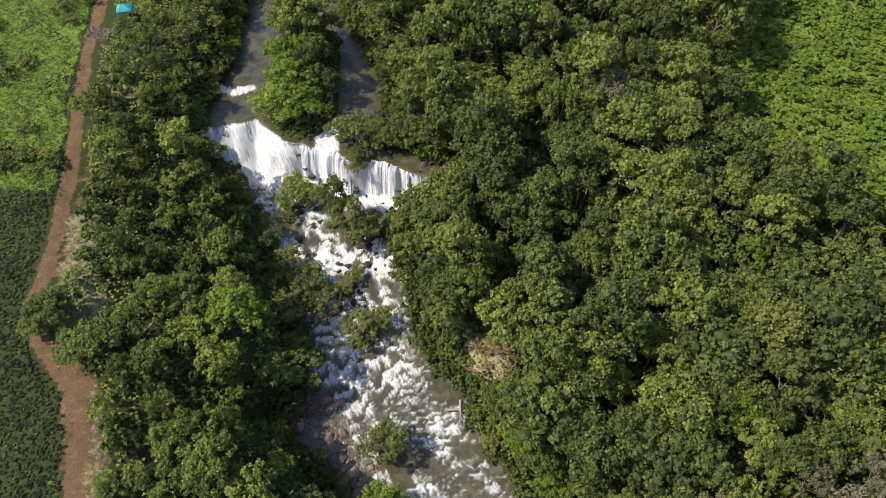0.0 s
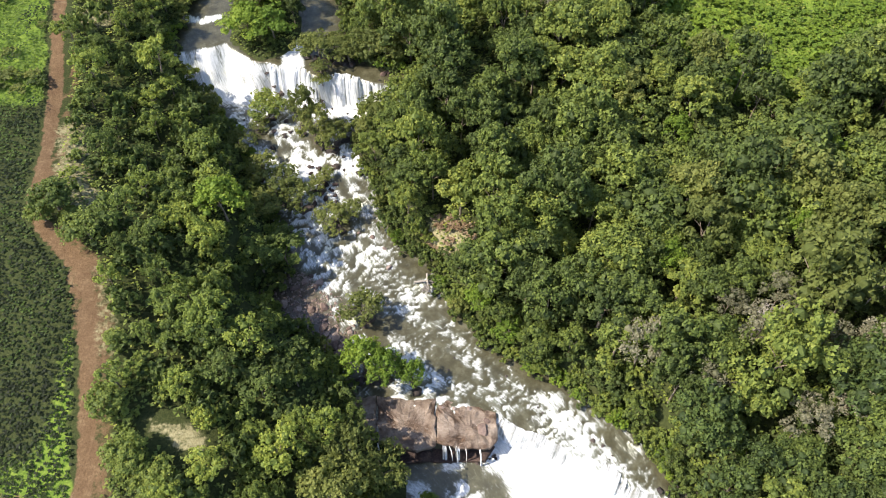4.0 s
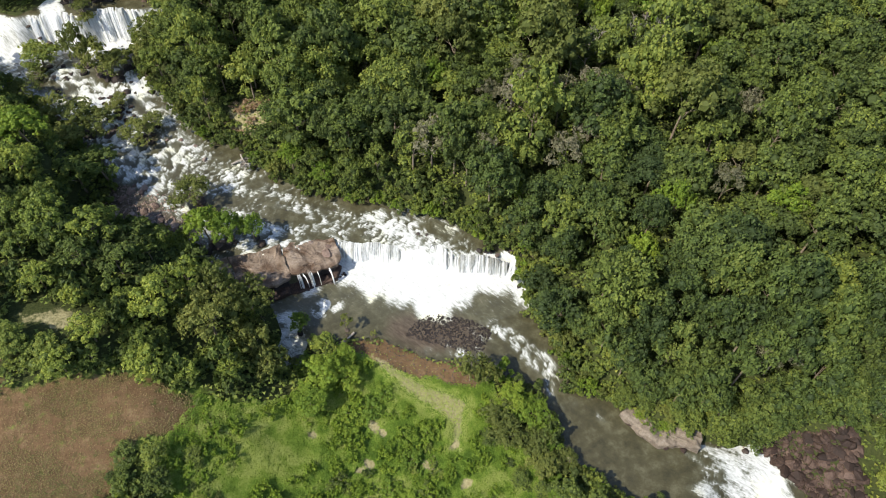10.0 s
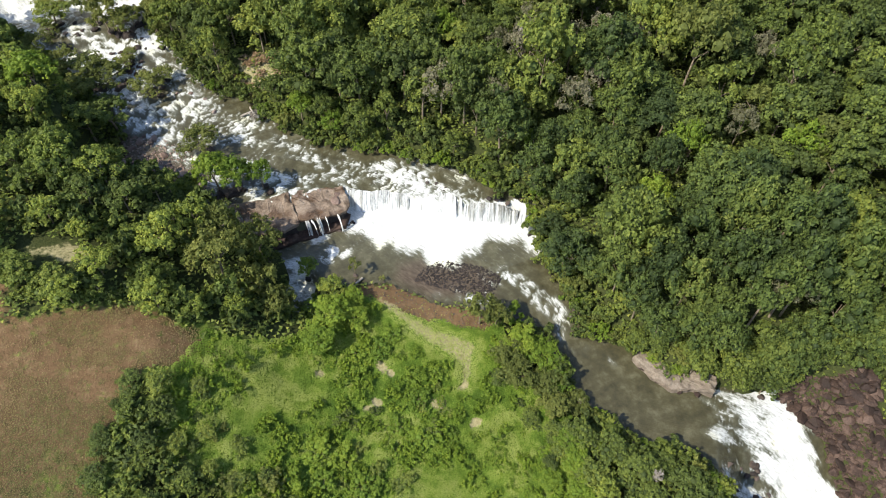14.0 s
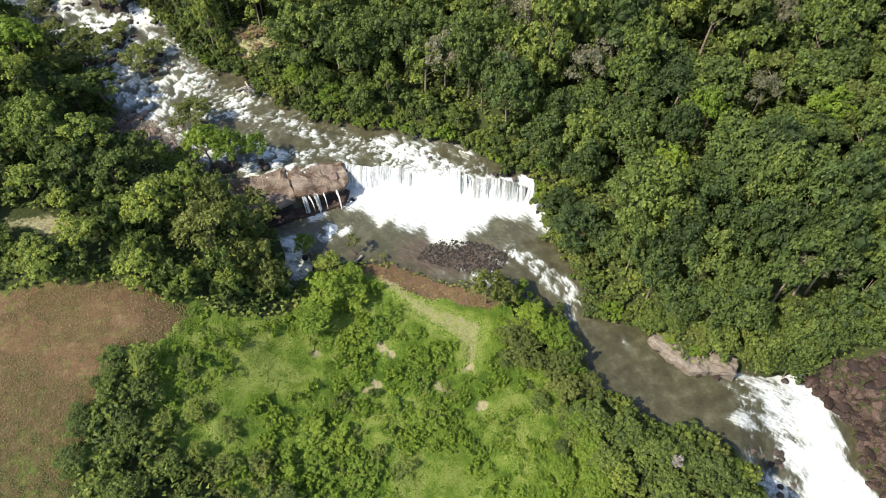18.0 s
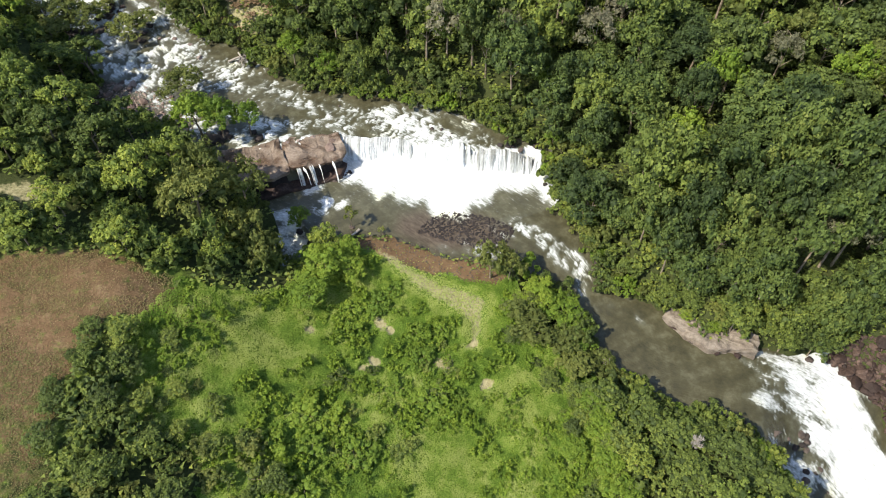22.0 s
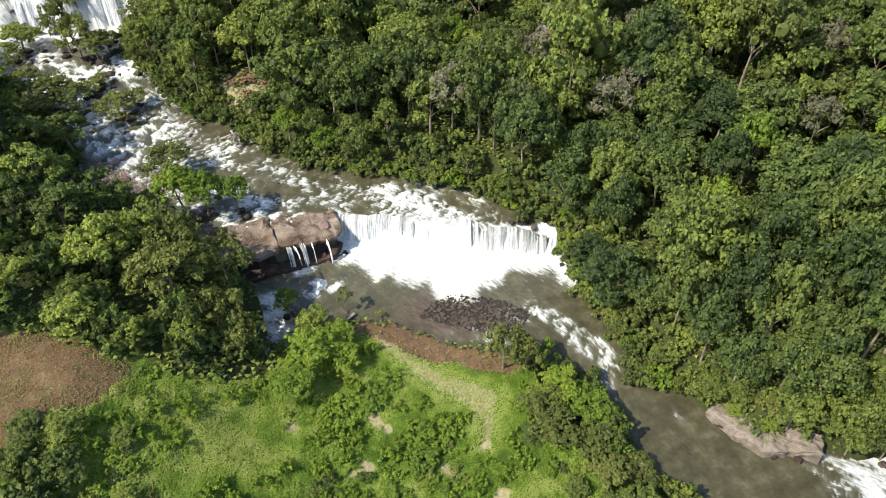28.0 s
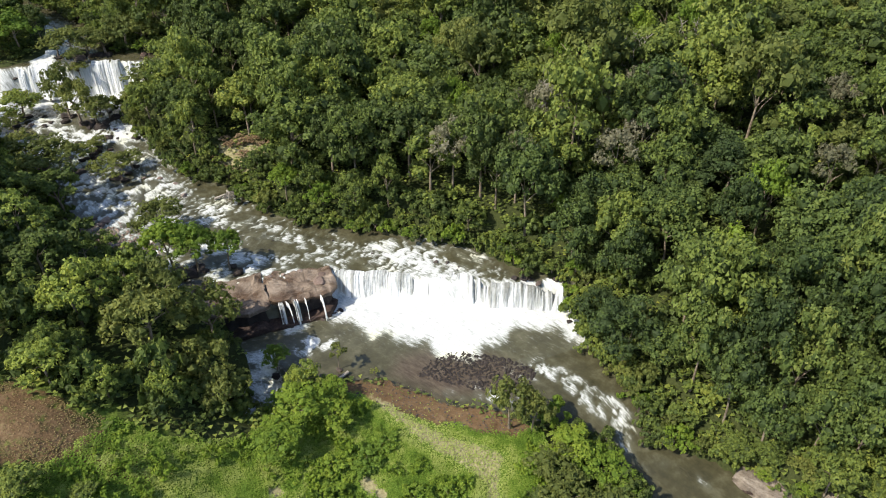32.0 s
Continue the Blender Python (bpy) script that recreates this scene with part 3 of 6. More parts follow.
used = np.zeros(keep.shape, bool)
for di in (0, 1):
    for dj in (0, 1):
        used[di : used.shape[0] - 1 + di, dj : used.shape[1] - 1 + dj] |= quad
number[used] = np.arange(used.sum())
qi, qj = np.nonzero(quad)
water_faces = np.stack([number[qi, qj], number[qi + 1, qj], number[qi + 1, qj + 1], number[qi, qj + 1]], 1)
water_mesh = mesh_of("river", np.stack([RX[used], RY[used], RZ[used]], 1), water_faces, WATER, {"foam": foam[used], "shoal": a_shoal[used], "flow_s": S_[used], "flow_t": T_[used]}, shade=True)
tagged(new("river", water_mesh), "brown river with white rapids running between forested banks", "river", kind="structure")


# ---------------------------------------------------------------- rocks
def rock_mesh(name, seed, mat, flat=0.6, sub=2, rough=0.28):
    bm = bmesh.new()
    bmesh.ops.create_icosphere(bm, subdivisions=sub, radius=1.0)
    off = Vector((seed * 7.3, seed * 3.1, seed * 1.7))
    gg = random.Random(seed)
    cuts = [(Vector((gg.gauss(0, 1), gg.gauss(0, 1), gg.gauss(0.2, 1))).normalized(), gg.uniform(0.5, 0.8)) for _ in range(11)]
    for v in bm.verts:
        d = noise.noise(v.co * 0.9 + off) * 1.4 * rough + noise.noise(v.co * 2.3 + off) * rough * 0.7
        q = v.co.normalized() * (1 + d)
        m = max(abs(q.x), abs(q.y), abs(q.z))
        q = q * (0.75 + 0.25 / max(m, 0.2))
        for cut, depth in cuts:
            q = q - cut * max(0.0, q.dot(cut) - depth)
        v.co = Vector((q.x, q.y, q.z * flat))
    me = bpy.data.meshes.new(name)
    bm.to_mesh(me)
    bm.free()
    me.materials.append(mat)
    return me


BOULDERS = {key: [rock_mesh("boulder", k + 10 * i, mat, 0.65 + 0.05 * (k % 3), 2, 0.42) for k in range(6)] for i, (key, mat) in enumerate((("grey", ROCK), ("wet", WET_ROCK), ("red", RED_ROCK)))}


def boulders(key, spots, group, label):
    for x, y, r in spots:
        z = max(float(ground(x, y)), float(level(x, y)) if float(river_in(x, y)) > 0 else -99)
        ob = new({"grey": "boulder", "wet": "wet_rock", "red": "red_rock"}[key], random.choice(BOULDERS[key]))
        r = r * (0.72 if key != "grey" else 0.9)
        lift, tip = (0.36, 28) if key == "red" else (0.12, 12)
        ob.matrix_basis = pose(x, y, z + lift * r, random.uniform(-tip, tip), random.uniform(-tip, tip), random.uniform(0, 360)) @ Matrix.Diagonal((r * random.uniform(0.9, 1.3), r * random.uniform(0.8, 1.1), r * random.uniform(0.7, 1.0), 1))
        tagged(ob, label, "rock", group)


def scatter(n_spots, poly, low, high, test=None):
    xs, ys = [p[0] for p in poly], [p[1] for p in poly]
    out = []
    tries = 0
    while len(out) < n_spots and tries < n_spots * 40:
        tries += 1
        x, y = random.uniform(min(xs), max(xs)), random.uniform(min(ys), max(ys))
        if float(inside(poly, x, y)) > 0 and (test is None or test(x, y)):
            out.append((x, y, low + (high - low) * random.random() ** 2.2))
    return out


def slab_mesh(name, outline, height, seed, mat, undercut=0.0):
    """A flat-topped block of rock with a broken edge, a rough top and a hollowed, wet face."""
    p = np.array(outline, float)
    mid_p = p.mean(0)
    dense = []
    for a, b in zip(p, np.roll(p, -1, 0)):
        k = max(2, int(np.hypot(*(b - a)) / 0.4))
        dense += [a + (b - a) * t for t in np.arange(k) / k]
    dense = np.array(dense)
    dense = dense + 0.55 * np.stack([fbm(dense[:, 0] * 0.8, dense[:, 1] * 0.8, seed) - 0.5, fbm(dense[:, 0] * 0.8, dense[:, 1] * 0.8, seed + 5) - 0.5], 1)
    way = dense - mid_p
    length = np.hypot(*way.T)[:, None]
    way = way / length
    u = undercut
    # height of the ring, metres drawn in from the edge, share of the way to the middle
    levels = [(-height, 0.5 * u, 0), (-height * 0.7, 0.8 * u, 0), (-height * 0.45, 1.1 * u, 0), (-1.0, 1.2 * u, 0), (-0.75, 0.5 * u, 0), (-0.6, 0.06, 0), (-0.4, 0.12, 0), (-0.28, 0.0, 0), (-0.08, 0.03, 0), (0.0, 0.15, 0),
              (0.04, 0, 0.12), (0.07, 0, 0.24), (0.10, 0, 0.38), (0.12, 0, 0.54), (0.12, 0, 0.7), (0.1, 0, 0.86)]
    bm = bmesh.new()
    rings = []
    for dz, draw, share in levels:
        ring = dense - way * draw + (mid_p - dense) * share
        ring = ring + 0.30 * np.stack([fbm(ring[:, 0] * 1.5, ring[:, 1] * 1.5 + dz * 3, seed + 2) - 0.5, fbm(ring[:, 0] * 1.5 + 9, ring[:, 1] * 1.5 + dz * 3, seed + 3) - 0.5], 1)
        relief = smooth(0.3, 0.7, fbm(ring[:, 0] * 0.30, ring[:, 1] * 0.30, seed + 9)) - 0.5
        zz = dz + (0.8 * relief + 0.3 * (fbm(ring[:, 0] * 1.3, ring[:, 1] * 1.3, seed + 11) - 0.5) if dz > -0.7 else 0 * relief)
        rings.append([bm.verts.new((x, y, z)) for (x, y), z in zip(ring, zz)])
    for row, (lo, hi) in enumerate(zip(rings[:-1], rings[1:])):
        for k in range(len(lo)):
            f = bm.faces.new((lo[k], lo[(k + 1) % len(lo)], hi[(k + 1) % len(lo)], hi[k]))
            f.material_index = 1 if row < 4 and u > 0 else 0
    bm.faces.new(rings[-1])
    bmesh.ops.recalc_face_normals(bm, faces=bm.faces)
    me = bpy.data.meshes.new(name)
    bm.to_mesh(me)
    bm.free()
    me.materials.append(mat)
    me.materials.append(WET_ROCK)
    return me


def slab(outline, top, height, seed, label, undercut=0.0, mat=None):
    ob = new("rock_ledge", slab_mesh("rock_ledge", outline, height, seed, mat or LEDGE_ROCK, undercut))
    ob.location.z = top
    return tagged(ob, label, "rock")


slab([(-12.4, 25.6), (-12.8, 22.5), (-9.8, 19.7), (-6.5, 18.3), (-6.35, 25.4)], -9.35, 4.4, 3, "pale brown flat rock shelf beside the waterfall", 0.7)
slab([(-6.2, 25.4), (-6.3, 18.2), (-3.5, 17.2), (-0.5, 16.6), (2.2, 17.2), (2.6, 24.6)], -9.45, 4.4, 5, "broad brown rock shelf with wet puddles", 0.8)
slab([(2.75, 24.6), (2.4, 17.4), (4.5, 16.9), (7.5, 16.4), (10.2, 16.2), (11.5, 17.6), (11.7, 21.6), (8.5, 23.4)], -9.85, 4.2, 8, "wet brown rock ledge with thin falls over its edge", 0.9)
slab([(-11.5, 20.2), (-8, 17.6), (-2, 15.9), (3, 15.9), (9.5, 15.4), (11.2, 17.4), (9, 19), (-6, 21)], -12.5, 2.0, 14, "low brown rock step under the ledge", 0.1, RED_ROCK)
boulders("grey", [(9.4, 19.4, 1.3), (10.2, 20.6, 0.9), (7.6, 22.6, 0.6), (5.4, 22.9, 0.5), (3.6, 23.2, 0.6), (6.6, 21.6, 0.4)], "rocks on the ledge", "pale rough boulder on the rock ledge")

# ---------------------------------------------------------------- trees
ICO_V = np.array([(0, 0, 1), *[(0.894 * math.cos(k * 1.2566), 0.894 * math.sin(k * 1.2566), 0.447) for k in range(5)],
                  *[(0.894 * math.cos(k * 1.2566 + 0.628), 0.894 * math.sin(k * 1.2566 + 0.628), -0.447) for k in range(5)], (0, 0, -1)])
ICO_F = np.array([f for k in range(5) for f in ((0, 1 + k, 1 + (k + 1) % 5), (1 + k, 6 + k, 1 + (k + 1) % 5), (6 + k, 6 + (k + 1) % 5, 1 + (k + 1) % 5), (11, 6 + (k + 1) % 5, 6 + k))])


def crown_arrays(seed, radius, height, lobes, leaves, leaf, droop=0.0, wild=0.0):
    """Leaves in tufts on a heap of lobes, each lobe with a dense heart of inner foliage, its colour darkened for shade.
    Returns verts, triangles and the spray value of each vertex; the crown's foot is at z 0.
    """
    g = np.random.default_rng(seed)
    cent, rad = [], []
    for k in range(lobes):
        a, q = k * 2.4 + g.uniform(-0.45, 0.45), math.sqrt((k + 0.5) / lobes)
        r = radius * q * g.uniform(0.70, 1.0)
        h = height * (0.10 + 0.76 * math.sqrt(max(0.05, 1 - (0.97 * r / radius) ** 2)) * g.uniform(0.70, 1.16))
        cent.append((r * math.cos(a), r * math.sin(a), h))
        rad.append(radius * g.uniform(0.20, 0.35))
    cent, rad = np.array(cent), np.array(rad)
    flat = np.array([1, 1, 0.82])
    # tufts on the upper side of each lobe
    per = 10 if radius > 2.5 else 5
    d = g.normal(size=(lobes * per, 3))
    d[:, 2] = np.abs(d[:, 2]) * 0.95 - 0.30
    d /= np.linalg.norm(d, axis=1)[:, None]
    own = np.repeat(np.arange(lobes), per)
    tuft_r = rad[own] * g.uniform(0.34, 0.60, lobes * per)
    tuft = cent[own] + d * (rad[own] * g.uniform(0.68, 0.92 + 0.5 * wild, lobes * per))[:, None] * flat
    pick = g.choice(lobes * per, leaves, p=tuft_r**2 / (tuft_r**2).sum())
    e = g.normal(size=(leaves, 3)) + 0.9 * d[pick] + np.array([0, 0, 0.30])
    e /= np.linalg.norm(e, axis=1)[:, None]
    pos = tuft[pick] + e * (tuft_r[pick] * (g.uniform(0.60, 1.15, leaves) + wild * g.uniform(0, 0.6, leaves) ** 2))[:, None] * flat
    nrm = e + 0.45 * g.normal(size=(leaves, 3)) + np.array([0, 0, 0.25])
    nrm /= np.linalg.norm(nrm, axis=1)[:, None]
    t = np.cross(nrm, g.normal(size=(leaves, 3)))
    t /= np.linalg.norm(t, axis=1)[:, None] + 1e-9
    b = np.cross(nrm, t)
    size = (leaf * g.uniform(0.6, 1.25, leaves))[:, None]
    # each spray is a leaf-shaped triangle with a drooping tip
    v = np.stack([pos - b * size * 0.50 - t * size * 0.3, pos + b * size * 0.50 - t * size * 0.3, pos + t * size * 0.75 - nrm * size * 0.25 - np.array([0, 0, droop]) * size], 1).reshape(-1, 3)
    f = np.arange(leaves * 3).reshape(-1, 3)
    lobe_tone, tuft_tone = g.uniform(0, 1, lobes), g.uniform(0, 1, lobes * per)
    spray = np.repeat(0.40 * lobe_tone[own[pick]] + 0.35 * tuft_tone[pick] + 0.25 * g.uniform(0, 1, leaves), 3)
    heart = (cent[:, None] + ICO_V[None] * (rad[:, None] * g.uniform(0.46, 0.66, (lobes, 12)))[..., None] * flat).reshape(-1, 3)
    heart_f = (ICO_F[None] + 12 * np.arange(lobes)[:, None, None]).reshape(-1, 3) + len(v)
    # hearts get a low spray value: the crown's inner shade as darker colour
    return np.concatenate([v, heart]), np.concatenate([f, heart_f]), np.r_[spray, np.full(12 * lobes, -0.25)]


def tube(points, radii, sides=6):
    """Verts and quads of a tapered tube along points."""
    pts = [Vector(p) for p in points]
    v, f = [], []
    for k, p in enumerate(pts):
        d = (pts[min(k + 1, len(pts) - 1)] - pts[max(k - 1, 0)]).normalized()
        s = d.cross(Vector((0.31, 0.95, 0.1))).normalized()
        u = d.cross(s)
        for i in range(sides):
            a = 2 * math.pi * i / sides
            v.append(p + (s * math.cos(a) + u * math.sin(a)) * radii[k])
    for k in range(len(pts) - 1):
        for i in range(sides):
            j = (i + 1) % sides
            f.append((k * sides + i, k * sides + j, (k + 1) * sides + j, (k + 1) * sides + i))
    return np.array([tuple(p) for p in v]), np.array(f)


def join(pieces):
    vs, fs, base = [], [], 0
    for v, f in pieces:
        vs.append(v)
        fs.append(f + base)
        base += len(v)
    return np.concatenate(vs), np.concatenate(fs)


def trunk_arrays(seed, tall, thick, limbs=4, reach=1.6):
    g = random.Random(seed)
    bend = Vector((g.uniform(-0.4, 0.4), g.uniform(-0.4, 0.4), 0))
    stem = [(0, 0, -0.6), (bend.x * 0.3, bend.y * 0.3, tall * 0.4), (bend.x, bend.y, tall * 0.8), (bend.x * 1.3, bend.y * 1.3, tall * 1.1)]
    pieces = [tube(stem, [thick * 1.25, thick * 0.9, thick * 0.6, thick * 0.25])]
    for k in range(limbs):
        a = k * 2.4 + g.uniform(-0.4, 0.4)
        h = tall * g.uniform(0.55, 0.85)
        o = Vector((bend.x * h / tall, bend.y * h / tall, h))
        tip = o + Vector((math.cos(a) * reach, math.sin(a) * reach, tall * 0.28))
        pieces.append(tube([o, o.lerp(tip, 0.5) + Vector((0, 0, 0.15)), tip], [thick * 0.45, thick * 0.3, thick * 0.12], 5))
    return join(pieces)


class Kind:
    """A kind of tree: a few crowns and trunks to share among its trees."""

    def __init__(self, name, mat, variants, radius, crown_h, stem, leaves, leaf, lobes, thick=0.16, droop=0.0, wild=0.0):
        self.stem, self.crowns, self.trunks, self.raw = stem, [], [], []
        for k in range(variants):
            seed = hash_of(name) + k
            v, f, s = crown_arrays(seed, radius * (0.92 + 0.05 * k), crown_h, lobes, leaves, leaf, droop, wild)
            v = v + np.array([0, 0, stem])
            tv, tf = trunk_arrays(seed, stem + crown_h * 0.5, thick, 4, radius * 0.5)
            self.raw.append((v, f, s, tv, tf))
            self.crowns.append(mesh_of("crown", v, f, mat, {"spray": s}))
            self.trunks.append(mesh_of("trunk", tv, tf, BARK, shade=True))

    def plant(self, name, x, y, scale, label, group, tall=1.0, z=None, k=None):
        k = random.randrange(len(self.crowns)) if k is None else k
        root = new(name)
        z = float(ground(x, y)) if z is None else z
        root.matrix_basis = pose(x, y, z, 0, 0, random.uniform(0, 360)) @ Matrix.Diagonal((scale, scale, scale * tall, 1))
        part("trunk", self.trunks[k], root)
        part("crown", self.crowns[k], root)
        return tagged(root, label, "tree", group)


def hash_of(text):
    return sum((i + 1) * ord(ch) for i, ch in enumerate(text)) % 10007


BROAD = Kind("broad", LEAF, 7, 3.6, 7.4, 1.1, 3300, 0.30, 22)
BROAD_SHADED = Kind("deep", LEAF_GAP_SHADE, 5, 3.6, 7.8, 0.7, 3300, 0.29, 24)
ROUND = Kind("round", LEAF, 4, 3.0, 5.8, 1.6, 2700, 0.27, 15)
LIME = Kind("lime", LEAF_LIME, 3, 3.4, 5.4, 2.2, 2600, 0.27, 17)
GREY = Kind("grey", LEAF_GREY, 2, 3.2, 5.2, 3.4, 1800, 0.22, 14, wild=0.6)
OLIVE = Kind("olive", LEAF_OLIVE, 3, 2.8, 4.0, 1.2, 2100, 0.24, 14, wild=0.5)
THIN = Kind("thin", LEAF_OLIVE, 1, 1.7, 2.4, 2.2, 520, 0.27, 8, 0.07, wild=0.5)
SHRUB = Kind("shrub", LEAF, 3, 1.7, 2.0, 0.1, 1150, 0.21, 9, 0.07, droop=0.3)
LIME_SHRUB = Kind("limeshrub", LEAF_LIME, 2, 1.7, 1.7, 0.1, 1100, 0.21, 9, 0.06, droop=0.3)
OLIVE_SHRUB = Kind("oliveshrub", LEAF_OLIVE, 2, 1.7, 1.7, 0.1, 900, 0.21, 9, 0.06, wild=0.4)
BUSHY = Kind("bushy", LEAF, 3, 3.0, 5.0, 0.4, 2900, 0.27, 22, wild=0.3)
BROAD_FAR = Kind("broadfar", LEAF_FAR, 8, 3.6, 7.6, 1.9, 2200, 0.35, 20)
ROUND_FAR = Kind("roundfar", LEAF_FAR, 4, 3.0, 6.2, 1.2, 1600, 0.29, 14)
HERB = Kind("herb", LEAF_LIME, 4, 1.0, 0.9, 0.05, 120, 0.24, 4, 0.04, droop=0.3)
SCRUBBY = Kind("scrubby", LEAF_LIME, 3, 1.7, 1.7, 0.1, 300, 0.38, 9, 0.06)
# GREENS times 1.3: light put into the colour of the shaded west trees
LEAF_WEST_LIT = leaf_material("leaves_west_lit", [(p, (r * 1.30, gr * 1.28, bl * 1.15)) for p, (r, gr, bl) in GREENS], False)
WEST_A = Kind("westa", LEAF_WEST_LIT, 4, 3.4, 5.6, 1.8, 2000, 0.29, 16)
WEST_B = Kind("westb", LEAF_WEST_LIT, 3, 2.8, 5.0, 1.2, 1700, 0.26, 13)
DRY = Kind("dry", leaf_material("leaves_dry", [(0.0, (0.20, 0.135, 0.075)), (0.5, (0.32, 0.23, 0.14)), (1.0, (0.44, 0.34, 0.22))], False), 1, 1.7, 1.7, 0.1, 520, 0.30, 9, 0.06, wild=0.6)
FIELDY = Kind("fieldy", LEAF, 3, 3.0, 5.0, 0.3, 2500, 0.26, 20, wild=0.3)
RADIUS = {BROAD_SHADED: 3.6, FIELDY: 3.0, BROAD: 3.6, ROUND: 3.0, LIME: 3.4, GREY: 3.2, OLIVE: 2.8, THIN: 1.7, SHRUB: 1.7, LIME_SHRUB: 1.7, OLIVE_SHRUB: 1.7, BUSHY: 3.0}

